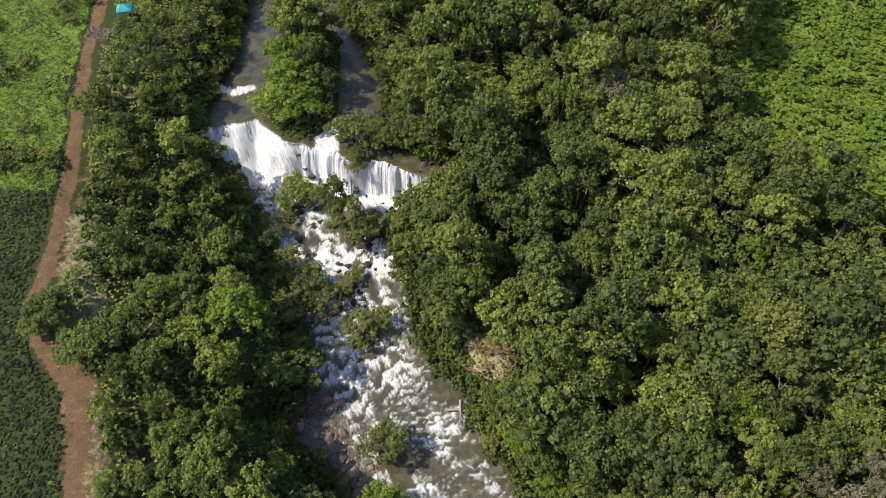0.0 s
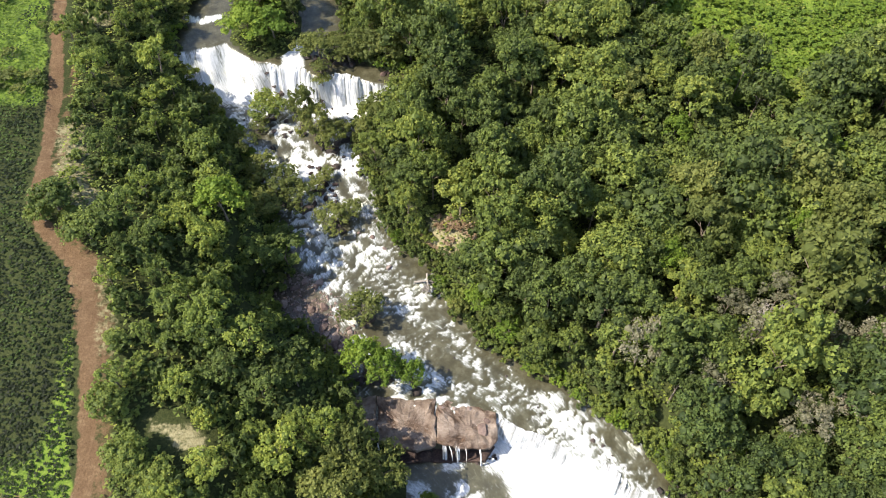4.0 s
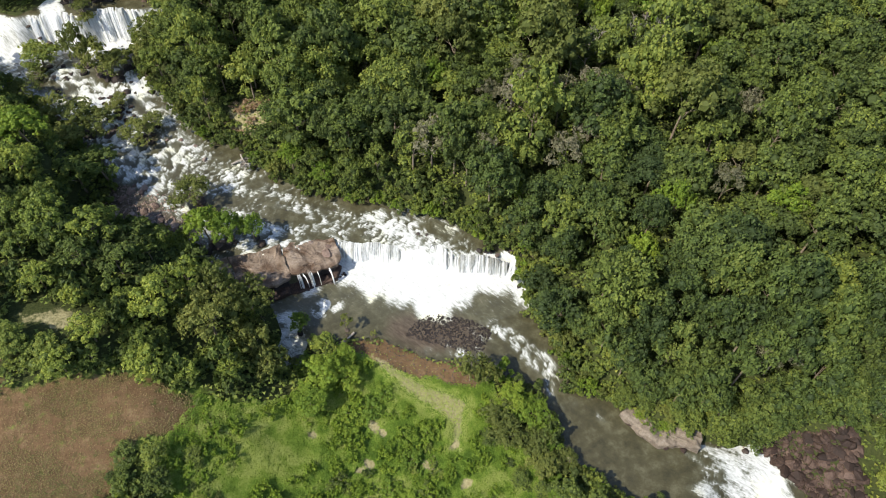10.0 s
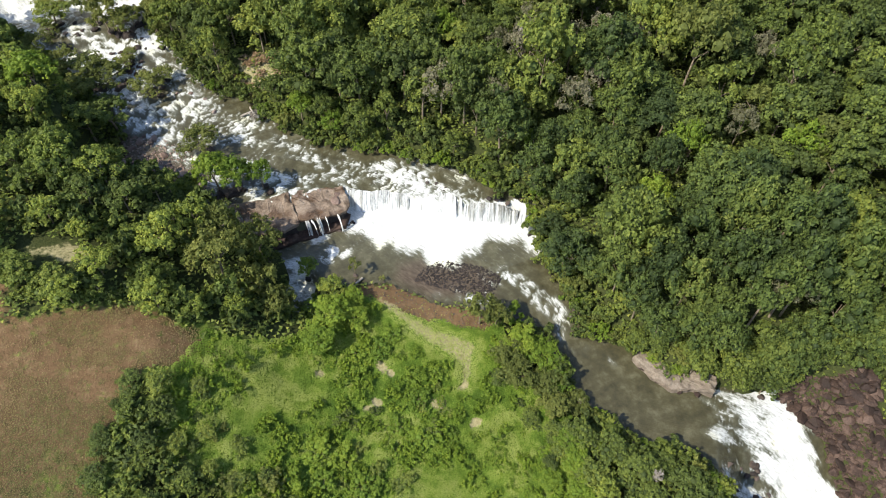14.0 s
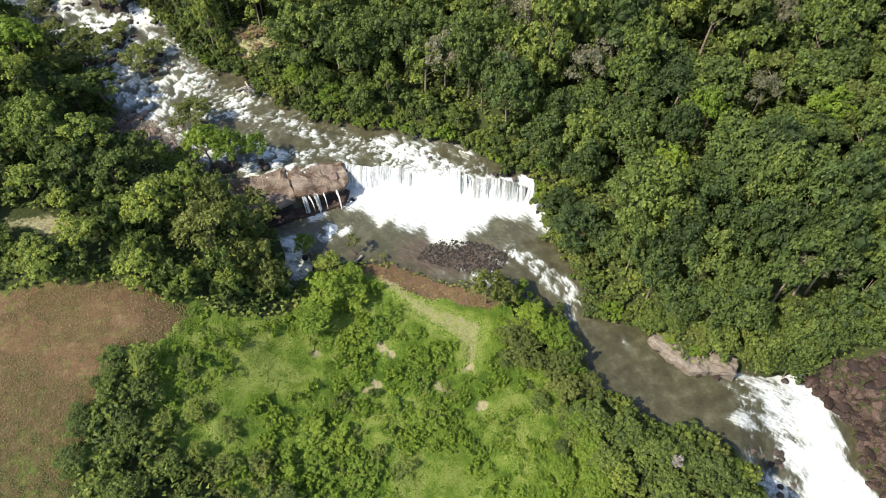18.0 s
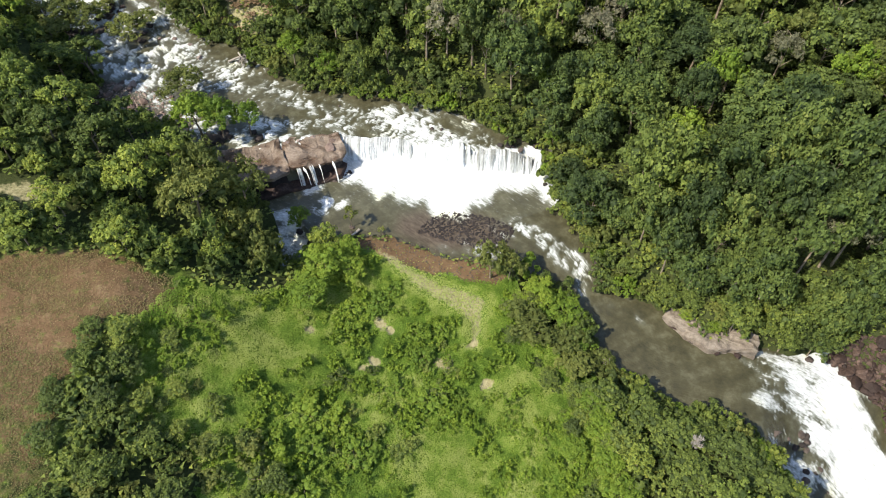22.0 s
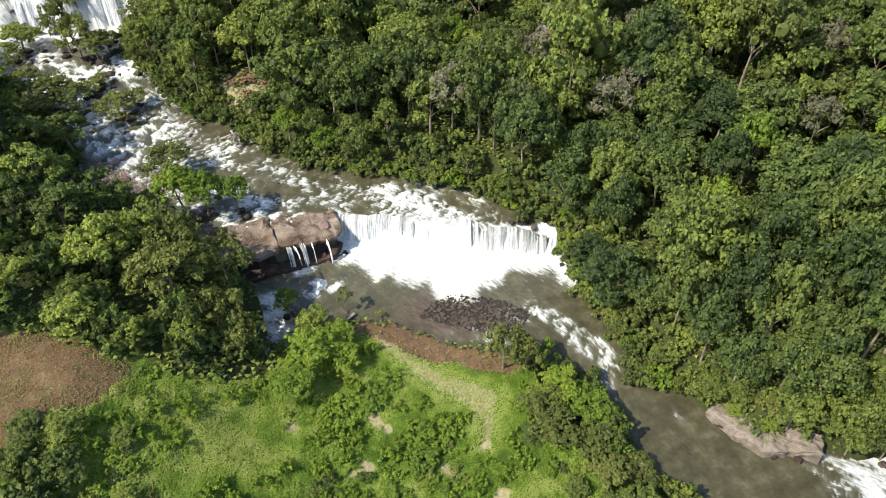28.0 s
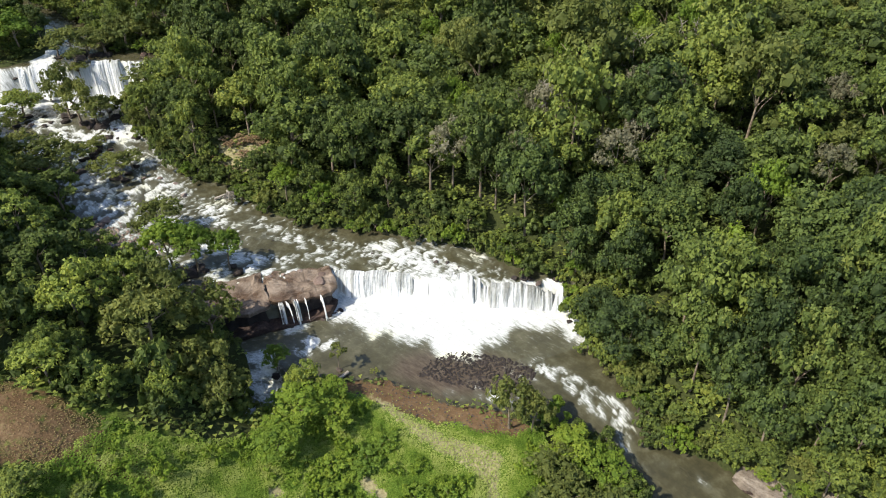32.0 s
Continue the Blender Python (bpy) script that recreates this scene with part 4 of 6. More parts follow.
# ---------------------------------------------------------------- trees that stand out: kind, x, y, crown radius, height factor
SINGLES = [
    ("lime_tree", LIME, "broad yellow-green tree on the island above the falls", "", [(-30, 98.5, 4.6, 1.0), (-24.5, 97.5, 4.2, 1.0), (-28, 104, 5.0, 1.1), (-31, 111, 3.8, 1.0), (-27, 114, 3.2, 0.9), (-32.5, 121, 3.4, 0.9)]),
    ("islet_bush", BUSHY, "round dark green bush on a rock between the falls", "", [(-26.3, 84.6, 4.0, 0.85)]),
    ("falls_tree", OLIVE, "dull olive tree growing at the lip of the falls", "trees at the upper falls", [(-15.6, 92.4, 3.9, 1.1), (-13.0, 92.6, 3.2, 1.0), (-10.0, 91.6, 2.6, 0.9), (-6, 91.5, 4.0, 1.3), (-2.5, 90.5, 3.4, 1.1), (-18.2, 93.2, 2.6, 0.9), (-15.2, 87.2, 1.8, 0.7), (-18.6, 80.4, 3.0, 1.9), (-16.8, 77.8, 3.4, 1.5), (-14.4, 76.0, 3.4, 1.0), (-12.0, 77.6, 2.6, 0.9), (-4.0, 80.4, 4.0, 1.0), (-9.8, 91.4, 3.0, 0.9), (-15.2, 88.2, 2.0, 0.8), (-7.2, 76.8, 2.4, 0.9), (-27.5, 81.0, 2.0, 0.7), (-37.5, 84.0, 3.0, 1.0)]),
    ("mid_river_tree", OLIVE, "sparse olive tree on the rocks amid the rapids", "trees amid the rapids", [(-23, 65.5, 4.4, 1.0), (-19.2, 63.0, 3.4, 0.9), (-25, 61.0, 3.8, 1.0), (-13.2, 58.4, 3.4, 0.75), (-10.2, 60.2, 2.4, 0.7), (-8.2, 39.4, 3.6, 1.1), (-26, 70.5, 3.0, 0.8), (-16.2, 66.8, 2.0, 0.7), (-30.5, 75.5, 3.0, 0.9), (-14.6, 69.2, 1.6, 0.6)]),
    ("bank_tree", ROUND, "dense dark green tree leaning over the rapids", "", [(-20.8, 50.2, 4.4, 1.1), (-24.8, 48.3, 3.6, 1.0)]),
    ("pale_tree", LIME, "tall pale green tree on the river bank", "", [(-29.5, 53.6, 4.4, 1.2)]),
    ("ledge_bush", LIME, "bright green bush beside the rock ledge", "bushes by the ledge", [(-7.9, 29.6, 3.9, 1.1), (-5.0, 28.2, 3.3, 1.05), (-1.0, 27.2, 2.6, 1.1)]),
    ("pool_tree", LIME, "small light green tree beside the cascade", "", [(0.6, 9.4, 1.9, 0.85)]),
    ("sapling", THIN, "slender sapling standing at the pool edge", "saplings", [(7.4, 5.6, 1.3, 1.1), (11.0, 2.6, 0.7, 0.6)]),
    ("spit_tree", OLIVE, "small leaning tree with a pale trunk on the gravel spit", "", [(21.6, -11.4, 2.5, 1.5), (23.8, -12.6, 2.1, 1.5)]),
    ("vine_mound", LIME, "bright green mound of vines over bushes", "mounds of vines", [(0.6, -2.6, 3.3, 0.62), (3.8, -3.6, 2.7, 0.55), (-2.6, -5.6, 3.0, 0.55), (-0.6, 1.4, 2.3, 0.6), (4.6, -0.2, 2.2, 0.5)]),
    ("clearing_bush", LIME, "bright green bush at the river side of the clearing", "bushes of the clearing", [(25.5, -17.6, 2.8, 0.6), (27.4, -20.4, 2.9, 0.62), (28.2, -24.4, 2.5, 0.55), (31.2, -34.4, 1.6, 0.8), (24.2, -33.6, 2.0, 0.6), (23.2, -36.8, 2.1, 0.6), (21.6, -40.6, 2.2, 0.6), (20.6, -44.6, 2.3, 0.6), (18.4, -48.0, 2.2, 0.6), (19.0, -37.6, 1.6, 0.5)]),
    ("clearing_thicket", OLIVE, "dull green thicket in the clearing", "thickets of the clearing", [(22.2, -19.2, 2.7, 0.7), (22.0, -22.4, 2.6, 0.65), (25.4, -24.8, 2.6, 0.62), (24.8, -28.6, 2.3, 0.6), (28.6, -28.8, 2.2, 0.6)]),
    ("clearing_tree", FIELDY, "dense green bush beside the lower pool", "bushes by the lower pool", [(25.5, -33.6, 2.8, 0.62), (28.6, -37.4, 3.0, 0.62), (24.0, -39.5, 2.8, 0.6), (30.4, -41.6, 3.0, 0.6), (34.6, -42.4, 2.6, 0.6), (35.4, -46.6, 3.2, 0.66), (39.0, -47.6, 2.4, 0.6), (29.0, -46.5, 3.0, 0.6), (36.6, -52.0, 3.2, 0.6)]),
    ("field_bush", FIELDY, "dark green bush at the edge of the brown field", "bushes of the field edge", [(-31.4, -11.9, 1.8, 0.7), (-26.8, -6.4, 2.2, 0.6), (-24.2, -10.4, 2.4, 0.6), (-33.0, -16.8, 2.4, 0.6), (-24.2, -20.2, 2.7, 0.55), (-28.0, -16.0, 2.4, 0.55), (-19.4, -8.6, 1.9, 0.5), (-29, -22, 2.7, 0.6), (-20.5, -15.0, 2.0, 0.5), (-34.5, -23.5, 2.7, 0.6), (-24.0, -27.0, 2.8, 0.6), (-18.5, -22.6, 2.3, 0.5), (-30.5, -29, 3.0, 0.6)]),
    ("meadow_bush", LIME_SHRUB, "low green bush standing in the tall grass", "bushes in the tall grass", [(7.6, -19.6, 2.0, 0.8), (5.8, -25.0, 2.4, 0.8), (-8.3, -21.8, 2.6, 0.8), (-5.2, -23.6, 2.2, 0.8), (3.2, -22.0, 1.9, 0.7), (-9.5, -26, 2.5, 0.8), (-4.5, -28, 2.4, 0.8), (8.5, -15.8, 1.8, 0.8), (5.2, -9.6, 2.1, 0.8), (2.2, -8.8, 1.9, 0.7), (8.2, -8.0, 1.8, 0.7), (-13, -24, 2.2, 0.8), (0.5, -12.0, 1.8, 0.7), (11.8, -16.8, 1.7, 0.7), (-11.5, -30.5, 2.3, 0.8)]),
    ("track_tree", BUSHY, "dense green tree standing beside the red track", "trees beside the track", [(-52.6, 51.0, 3.6, 1.0), (-54.0, 48.8, 2.4, 0.8), (-47.2, 46.0, 3.4, 0.9), (-50.0, 48.8, 2.4, 0.6), (-51.6, 63.4, 0.8, 0.5), (-50.6, 60.4, 0.8, 0.5), (-54.6, 67.0, 0.9, 0.5), (-49.2, 57.4, 0.9, 0.5), (-57.6, 89, 1.6, 0.6), (-58, 95.5, 1.3, 0.6), (-39.8, 19.6, 2.8, 0.8), (-36.4, 13.0, 3.2, 0.8), (-32.8, 10.2, 2.8, 0.8), (-41.0, 29.5, 1.6, 0.5), (-53.4, 63.6, 1.1, 0.6)]),
    ("inner_bank_tree", OLIVE, "grey-green tree shading the cascade", "trees shading the cascade", [(-7.4, 6.0, 3.8, 1.7), (-5.4, 12.6, 3.6, 1.6), (-11.8, 9.0, 4.0, 1.6), (-9.6, 14.6, 3.4, 1.4), (-6.2, 1.6, 3.0, 1.3)]),
    ("gorge_tree", BUSHY, "dense green tree hanging over the lower falls", "trees over the lower falls", [(50.4, -31.4, 2.8, 1.1), (53.2, -33.6, 2.6, 0.9), (56.2, -35.4, 2.7, 0.9), (59.2, -36.6, 2.8, 1.0), (62.4, -36.8, 2.8, 1.0), (66, -36.6, 3.0, 1.0), (69.6, -38.4, 2.8, 1.0), (47.8, -28.8, 2.6, 1.0), (44.6, -25.4, 2.6, 1.0), (73.5, -39.6, 3.0, 1.0), (56.5, -31.0, 3.2, 1.3), (61.5, -32.0, 3.4, 1.4), (66.8, -32.4, 3.4, 1.4), (72.8, -34.6, 3.4, 1.3), (52.0, -27.6, 3.2, 1.3), (73.2, -48.2, 2.6, 0.7), (70.8, -52.6, 2.3, 0.6), (69.0, -57.0, 2.4, 0.6), (74.6, -44.6, 2.4, 0.7), (76.4, -50.0, 2.8, 0.8), (73.0, -54.6, 2.6, 0.7), (63.2, -38.6, 2.6, 1.2), (66.0, -39.4, 2.7, 1.2), (69.4, -43.0, 1.9, 0.9), (60.6, -37.6, 2.6, 1.2), (57.6, -36.8, 2.6, 1.2), (68.0, -41.0, 2.6, 1.2), (70.6, -41.7, 2.6, 1.2), (73.4, -42.4, 2.6, 1.2), (76.0, -43.6, 2.8, 1.1), (56.8, -38.4, 1.8, 1.0), (53.0, -36.4, 1.8, 1.0), (58.4, -38.2, 2.0, 0.7), (61.4, -38.2, 1.9, 0.7), (64.6, -38.2, 2.1, 0.7), (68.2, -40.4, 1.9, 0.7), (54.6, -36.2, 2.0, 0.7), (71.6, -41.4, 2.0, 0.7), (55.0, -24.0, 3.2, 1.2), (58.6, -27.4, 3.2, 1.2), (48.8, -23.8, 3.0, 1.2), (46.6, -20.0, 3.0, 1.2), (43.6, -21.0, 2.6, 1.0), (42.6, -16.4, 2.8, 1.1), (52.4, -18.6, 3.4, 1.3), (60.2, -20.4, 3.4, 1.3), (70.4, -31.0, 3.8, 1.5), (75.4, -35.6, 3.6, 1.4), (66.2, -27.6, 3.8, 1.4), (78.8, -33.0, 3.8, 1.4), (72.6, -27.0, 3.6, 1.4), (80.4, -39.4, 3.6, 1.2), (76.6, -41.8, 3.2, 1.0), (84.0, -36.0, 3.8, 1.3), (63.5, -24.5, 3.6, 1.3)]),
    ("withered_tree", GREY, "greyish half-bare tree among green crowns", "withered trees", [(48.6, 25.6, 3.6, 1.15), (56.6, 22.6, 3.4, 1.05), (61.2, 20.4, 3.6, 1.05), (51.2, 12.6, 3.4, 1.1), (32.6, 25.8, 3.8, 1.1), (60.0, -31.4, 3.6, 1.1), (65.5, 17.5, 2.8, 1.1), (46.5, 30.6, 2.6, 1.0), (70, -6, 2.8, 1.1), (82, 4, 2.6, 1.1), (30, 98, 3.6, 1.0), (37, 80, 3.0, 1.0), (40, 20, 3.2, 1.0), (57, 14, 3.0, 1.1), (44, 20, 2.8, 1.0), (53, 30, 3.0, 1.1)]),
    ("yellow_tree", LIME, "yellow-green crown standing over the forest", "yellow-green forest crowns", [(81, 32.4, 3.6, 1.25), (73, 37.6, 3.4, 1.2), (92, 40, 4.0, 1.2), (60, 42, 3.2, 1.2), (54, -8, 3.0, 1.1), (44, 12.6, 1.9, 1.0), (40.6, 4.6, 1.4, 0.8), (39.8, -4.4, 1.2, 0.7), (62, -4, 3.4, 1.15), (40, 40.6, 3.0, 1.1), (10.4, 38.8, 2.6, 0.8), (14.6, 33.4, 2.4, 0.8), (56, 48, 3.4, 1.15), (68, 54, 3.4, 1.15), (30, 64, 3.2, 1.1), (75, -14, 3.2, 1.15), (84, 16, 3.0, 1.15), (48, 66, 3.0, 1.1)]),
]
TAKEN = []
for tree_name, kind, label, group, places in SINGLES:
    for x, y, r, tall in places:
        if tree_name == "gorge_tree":
            r, tall = (r * 1.2, tall * 1.5) if y > -37 else (r * 1.1, tall * 1.35)
            kind = BROAD_SHADED if (x * 7 + y * 3) % 2 < 1.1 else BUSHY
        elif tree_name == "field_bush":
            r = r * 0.78
        elif tree_name in ("withered_tree", "yellow_tree"):
            tall *= 1.3
        TAKEN.append((x, y, r))
        wet_in = float(river_in(x, y)) > 0
        z = float(level(x, y)) if wet_in else float(ground(x, y))
        ob = kind.plant(tree_name, x, y, r / RADIUS[kind], label, group, tall * RADIUS[kind] / r if r > RADIUS[kind] else tall, z=z)
        if kind in (SHRUB, LIME_SHRUB, OLIVE_SHRUB) or "bush" in tree_name or "mound" in tree_name or "thicket" in tree_name:
            ob["category"] = "bush"
thick_rng = random.Random(77)
for poly, amount, kinds, low, high, bush_name, label, group in (
        ([(-27, -7), (-20, -8), (-15, -18), (-12, -32), (-16, -40), (-36, -40), (-36, -22), (-31, -10)], 95, (FIELDY, FIELDY, SHRUB, OLIVE_SHRUB), 0.8, 2.1, "field_bush", "leafy green bush in the overgrown corner of the field", "bushes of the field edge"),
        ([(-8, -18), (2, -17), (8, -13), (12, -22), (8, -30), (-2, -30), (-10, -28)], 28, (SHRUB, LIME_SHRUB, SHRUB), 0.7, 1.7, "meadow_bush", "low green bush standing in the tall grass", "bushes in the tall grass"),
        ([(19, -20), (25, -18), (28, -26), (30, -36), (24, -46), (16, -46), (20, -32)], 60, (SHRUB, LIME_SHRUB, FIELDY), 0.7, 1.8, "clearing_bush", "leafy green bush at the river side of the clearing", "bushes of the clearing")):
    xs_, ys_ = [p[0] for p in poly], [p[1] for p in poly]
    placed = 0
    while placed < amount:
        x, y = thick_rng.uniform(min(xs_), max(xs_)), thick_rng.uniform(min(ys_), max(ys_))
        if float(inside(poly, x, y)) < 0 or float(river_in(x, y)) > -0.5:
            continue
        placed += 1
        kind, r = thick_rng.choice(kinds), low + (high - low) * thick_rng.random() ** 1.6
        kind.plant(bush_name, x, y, r / RADIUS[kind], label, group, thick_rng.uniform(0.5, 0.95), z=float(ground(x, y)))["category"] = "bush"
TAKEN = np.array(TAKEN)

# rocks under the trees that stand amid the water
for tree_name, kind, label, group, places in SINGLES:
    for x, y, r, tall in places:
        if float(river_in(x, y)) > 0.3:
            boulders("wet", [(x + random.uniform(-0.8, 0.8) * r * 0.5, y + random.uniform(-0.8, 0.8) * r * 0.5 - 0.4, random.uniform(0.7, 1.3) * r * 0.4) for _ in range(3)], "rocks under the islet trees", "dark wet boulder under an islet tree")

CLEAR = [FIELD_LEFT, CLEARING, DIRT_FIELD, BARE_LEFT]
VIEW = [(-97, 142), (-97, 119), (-58, 14), (-46, -18), (-36, -32), (0, -52), (34, -66), (58, -66), (142, 16), (152, 43), (104, 144)]
RED_BANK = [(59, -39.8), (61, -39.4), (64, -39.8), (66.6, -41.8), (70.2, -43.6), (70.6, -46.4), (68.4, -50.4), (66.4, -54.5), (65, -60), (60.5, -60), (61, -54), (62.5, -48)]


def free_of_clearings(x, y, margin=0.0):
    ok = -river_in(x, y) > 0.9 + margin
    for poly in CLEAR:
        ok &= inside(poly, x, y) < -1.0 - margin
    ok &= inside(BUSH_FIELD, x, y) < 0
    ok &= inside(RED_BANK, x, y) < -0.5
    ok &= np.hypot(x + 63, y - 120) > 5
    ok &= inside(VIEW, x, y) > 0
    ok &= (along(TRACK, x, y) > 3.4) & ((x > np.interp(y, [20, 30, 40, 54, 64, 72, 84], [-39.5, -41.5, -43, -47.5, -51, -55, -57])) | (y < 18) | (y > 86))
    ok &= (np.hypot((x - 7.0) * 0.8, (y - 52.0) * 1.2) > 4.8) & (np.hypot(x - 14, y - 84.5) > 3.6)
    for tx, ty, tr in TAKEN:
        ok &= np.hypot(x - tx, y - ty) > tr * 0.62 + 0.9
    return ok


# forest stand on a jittered grid
g = np.random.default_rng(4)
SPACE = 5.2
ux, uy = [v.ravel() for v in np.meshgrid(np.arange(-100, 156, SPACE), np.arange(-70, 148, SPACE), indexing="ij")]
ux, uy = ux + g.uniform(-2.0, 2.0, ux.size), uy + g.uniform(-2.0, 2.0, uy.size)
ok = free_of_clearings(ux, uy)
ux, uy = ux[ok], uy[ok]
near_d = -river_in(ux, uy)
river_side = np.where(np.interp(uy, [-60, -20, 10, 30, 60, 95, 140], [45, 32, 15, 10, -14, -28, -30]) > ux, 1, -1)
order = np.argsort(near_d)
STAND = 300
uz = ground(ux, uy)
size = np.where(river_side > 0, 0.76, 0.84) + 0.62 * g.random(ux.size) ** 1.4
size = np.where(g.random(ux.size) < 0.12, size * 1.25, size)
tone = np.clip(g.normal(0.48, 0.32, ux.size) - 0.14 * smooth(42, 75, ux) * smooth(70, 50, uy) - 0.30 * smooth(0, -18, uy) * (ux > 40), 0, 1)


west = np.where(river_side > 0, np.minimum(along(TRACK, ux, uy), -np.maximum.reduce([inside(p, ux, uy) for p in CLEAR])), -1)


class Heap:
    """Many plants of one kind joined into one mesh."""

    def __init__(self):
        self.v, self.f, self.s, self.t, self.m, self.base = [], [], [], [], [], 0

    def add(self, raw, x, y, z, sc, tall, turned, tone_value, with_trunk=True):
        v, f, s, tv, tf = raw
        turn = np.array([[math.cos(turned), -math.sin(turned), 0], [math.sin(turned), math.cos(turned), 0], [0, 0, tall]]) * sc
        tri = np.concatenate([tf[:, [0, 1, 2]], tf[:, [0, 2, 3]]])
        allv = np.concatenate([v, tv]) if with_trunk else v
        allv = allv @ turn.T + np.array([x, y, z])
        self.v.append(allv)
        self.f.append((np.concatenate([f, tri + len(v)]) if with_trunk else f) + self.base)
        self.s.append(np.r_[s, np.zeros(len(allv) - len(s))])
        self.t.append(np.full(len(allv), tone_value))
        self.m.append(np.r_[np.zeros(len(f), int), np.ones(len(tri) if with_trunk else 0, int)])
        self.base += len(allv)

    def done(self, name, mats, label, category):
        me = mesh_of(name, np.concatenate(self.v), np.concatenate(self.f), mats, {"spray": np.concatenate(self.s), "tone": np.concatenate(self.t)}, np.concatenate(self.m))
        return tagged(new(name, me), label, category, kind="stuff")


forest, west_wood, dull_wood = Heap(), Heap(), Heap()
for rank, i in enumerate(order):
    x, y, sc = float(ux[i]), float(uy[i]), float(size[i])
    if near_d[i] < 3.5:
        sc *= 0.72 if west[i] > 0 or y > 8 else 0.85
    if west[i] > 0:
        sc *= 0.78 if west[i] > 7 else 0.62
    pick = g.random()
    if rank < STAND:
        kind = (BROAD_SHADED if y < 18 and x > 30 and (x * 5 + y * 3) % 2 < 1.15 else BROAD if pick < 0.62 else ROUND) if west[i] < 0 else (WEST_A if pick < 0.6 else WEST_B)
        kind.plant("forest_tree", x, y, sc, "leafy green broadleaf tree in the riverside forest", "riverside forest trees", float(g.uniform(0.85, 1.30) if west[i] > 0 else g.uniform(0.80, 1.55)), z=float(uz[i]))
        continue
    raw = BROAD_FAR.raw[int(g.integers(8))] if pick < 0.75 else ROUND_FAR.raw[int(g.integers(4))]
    dull = g.random() < 0.12 + 0.30 * float(np.exp(-((x - 50) ** 2 + (y - 18) ** 2) / 500.0))
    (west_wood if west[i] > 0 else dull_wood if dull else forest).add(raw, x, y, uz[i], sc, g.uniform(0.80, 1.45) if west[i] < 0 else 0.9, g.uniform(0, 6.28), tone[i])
# the joined west trees get the same lightened greens
west_wood.done("west_wood", [leaf_material("leaves_west_far_lit", [(p, (r * 1.30, gr * 1.28, bl * 1.15)) for p, (r, gr, bl) in GREENS], True), BARK], "dense green wood between the track and the river", "forest")
dull_wood.done("dull_wood", [leaf_material("leaves_dull_far", OLIVES, True), BARK], "dull olive and greyish crowns scattered through the forest", "forest")
forest.done("forest", [LEAF_FAR, BARK], "dense green tropical forest covering the valley slope", "forest")

# young trees that fill the gaps between the crowns
understory = Heap()
qx, qy = [v.ravel() for v in np.meshgrid(np.arange(-60, 112, 5.2), np.arange(-44, 100, 5.2), indexing="ij")]
qx, qy = qx + g.uniform(-1.6, 1.6, qx.size), qy + g.uniform(-1.6, 1.6, qy.size)
ok = free_of_clearings(qx, qy, 1.5)
for hx, hy, hz in zip(qx[ok], qy[ok], ground(qx[ok], qy[ok])):
    # low tones put the shade of the gaps into the leaf colour
    understory.add(SCRUBBY.raw[int(g.integers(3))], hx, hy, hz, g.uniform(1.2, 1.8), g.uniform(1.0, 1.9), g.uniform(0, 6.28), g.uniform(0, 0.35), False)
understory.done("understory", [LEAF_FAR, BARK], "young trees and shrubs filling gaps of the forest", "undergrowth")

# low shrubs that hang over both banks
bank_spots = []
for line in (BANK_LEFT, BANK_RIGHT):
    for (ax, ay), (bx, by) in zip(line[:-1], line[1:]):
        n_steps = max(1, int(math.hypot(bx - ax, by - ay) / 1.5))
        for k in range(n_steps):
            bank_spots.append((ax + (bx - ax) * (k + g.random()) / n_steps, ay + (by - ay) * (k + g.random()) / n_steps))
NO_SHRUB = [[(-13, 27), (-13, 15), (12.5, 14), (13, 26)], [(4, 6), (3, 0), (16, -10), (26, -16), (27, -8), (14, 4)], [(41, -25.5), (50, -33), (56, -37.2), (60, -38.6), (66, -40), (71, -43), (71, -47), (66.5, -56), (66, -80), (58, -80), (52, -41), (47, -36), (41.5, -32)], [(-4, 16), (-4, 3), (2, 3), (2, 14)]]
bank_spots += [(x + g.uniform(-2.5, 2.5), y + g.uniform(-2.5, 2.5)) for x, y in bank_spots]
count = 0
g.shuffle(bank_spots)
thicket = Heap()
for x, y in bank_spots:
    d = -float(river_in(x, y))
    if d < -0.7 or d > 3.2 or float(inside(VIEW, x, y)) < -3 or any(float(inside(p, x, y)) > 0 for p in NO_SHRUB) or float(inside(ISLE, x, y)) > 1:
        continue
    count += 1
    pick = g.random()
    kind = SHRUB if pick < 0.6 else (OLIVE_SHRUB if pick < 0.82 else LIME_SHRUB)
    z = max(float(ground(x, y)), float(level(x, y)) - 0.1)
    if count > 290:
        thicket.add(SHRUB.raw[int(g.integers(3))], x, y, z, g.uniform(0.65, 1.35), g.uniform(0.8, 1.5), g.uniform(0, 6.28), g.random(), False)
        continue
    ob = kind.plant("bank_shrub", x, y, float(g.uniform(0.65, 1.35)), "leafy green shrub hanging over the river bank", "shrubs of the river bank", float(g.uniform(0.8, 1.5)), z=z)
    ob["category"] = "bush"

if thicket.v:
    thicket.done("bank_thicket", [LEAF_FAR, BARK], "leafy green thicket along the river banks", "thicket")

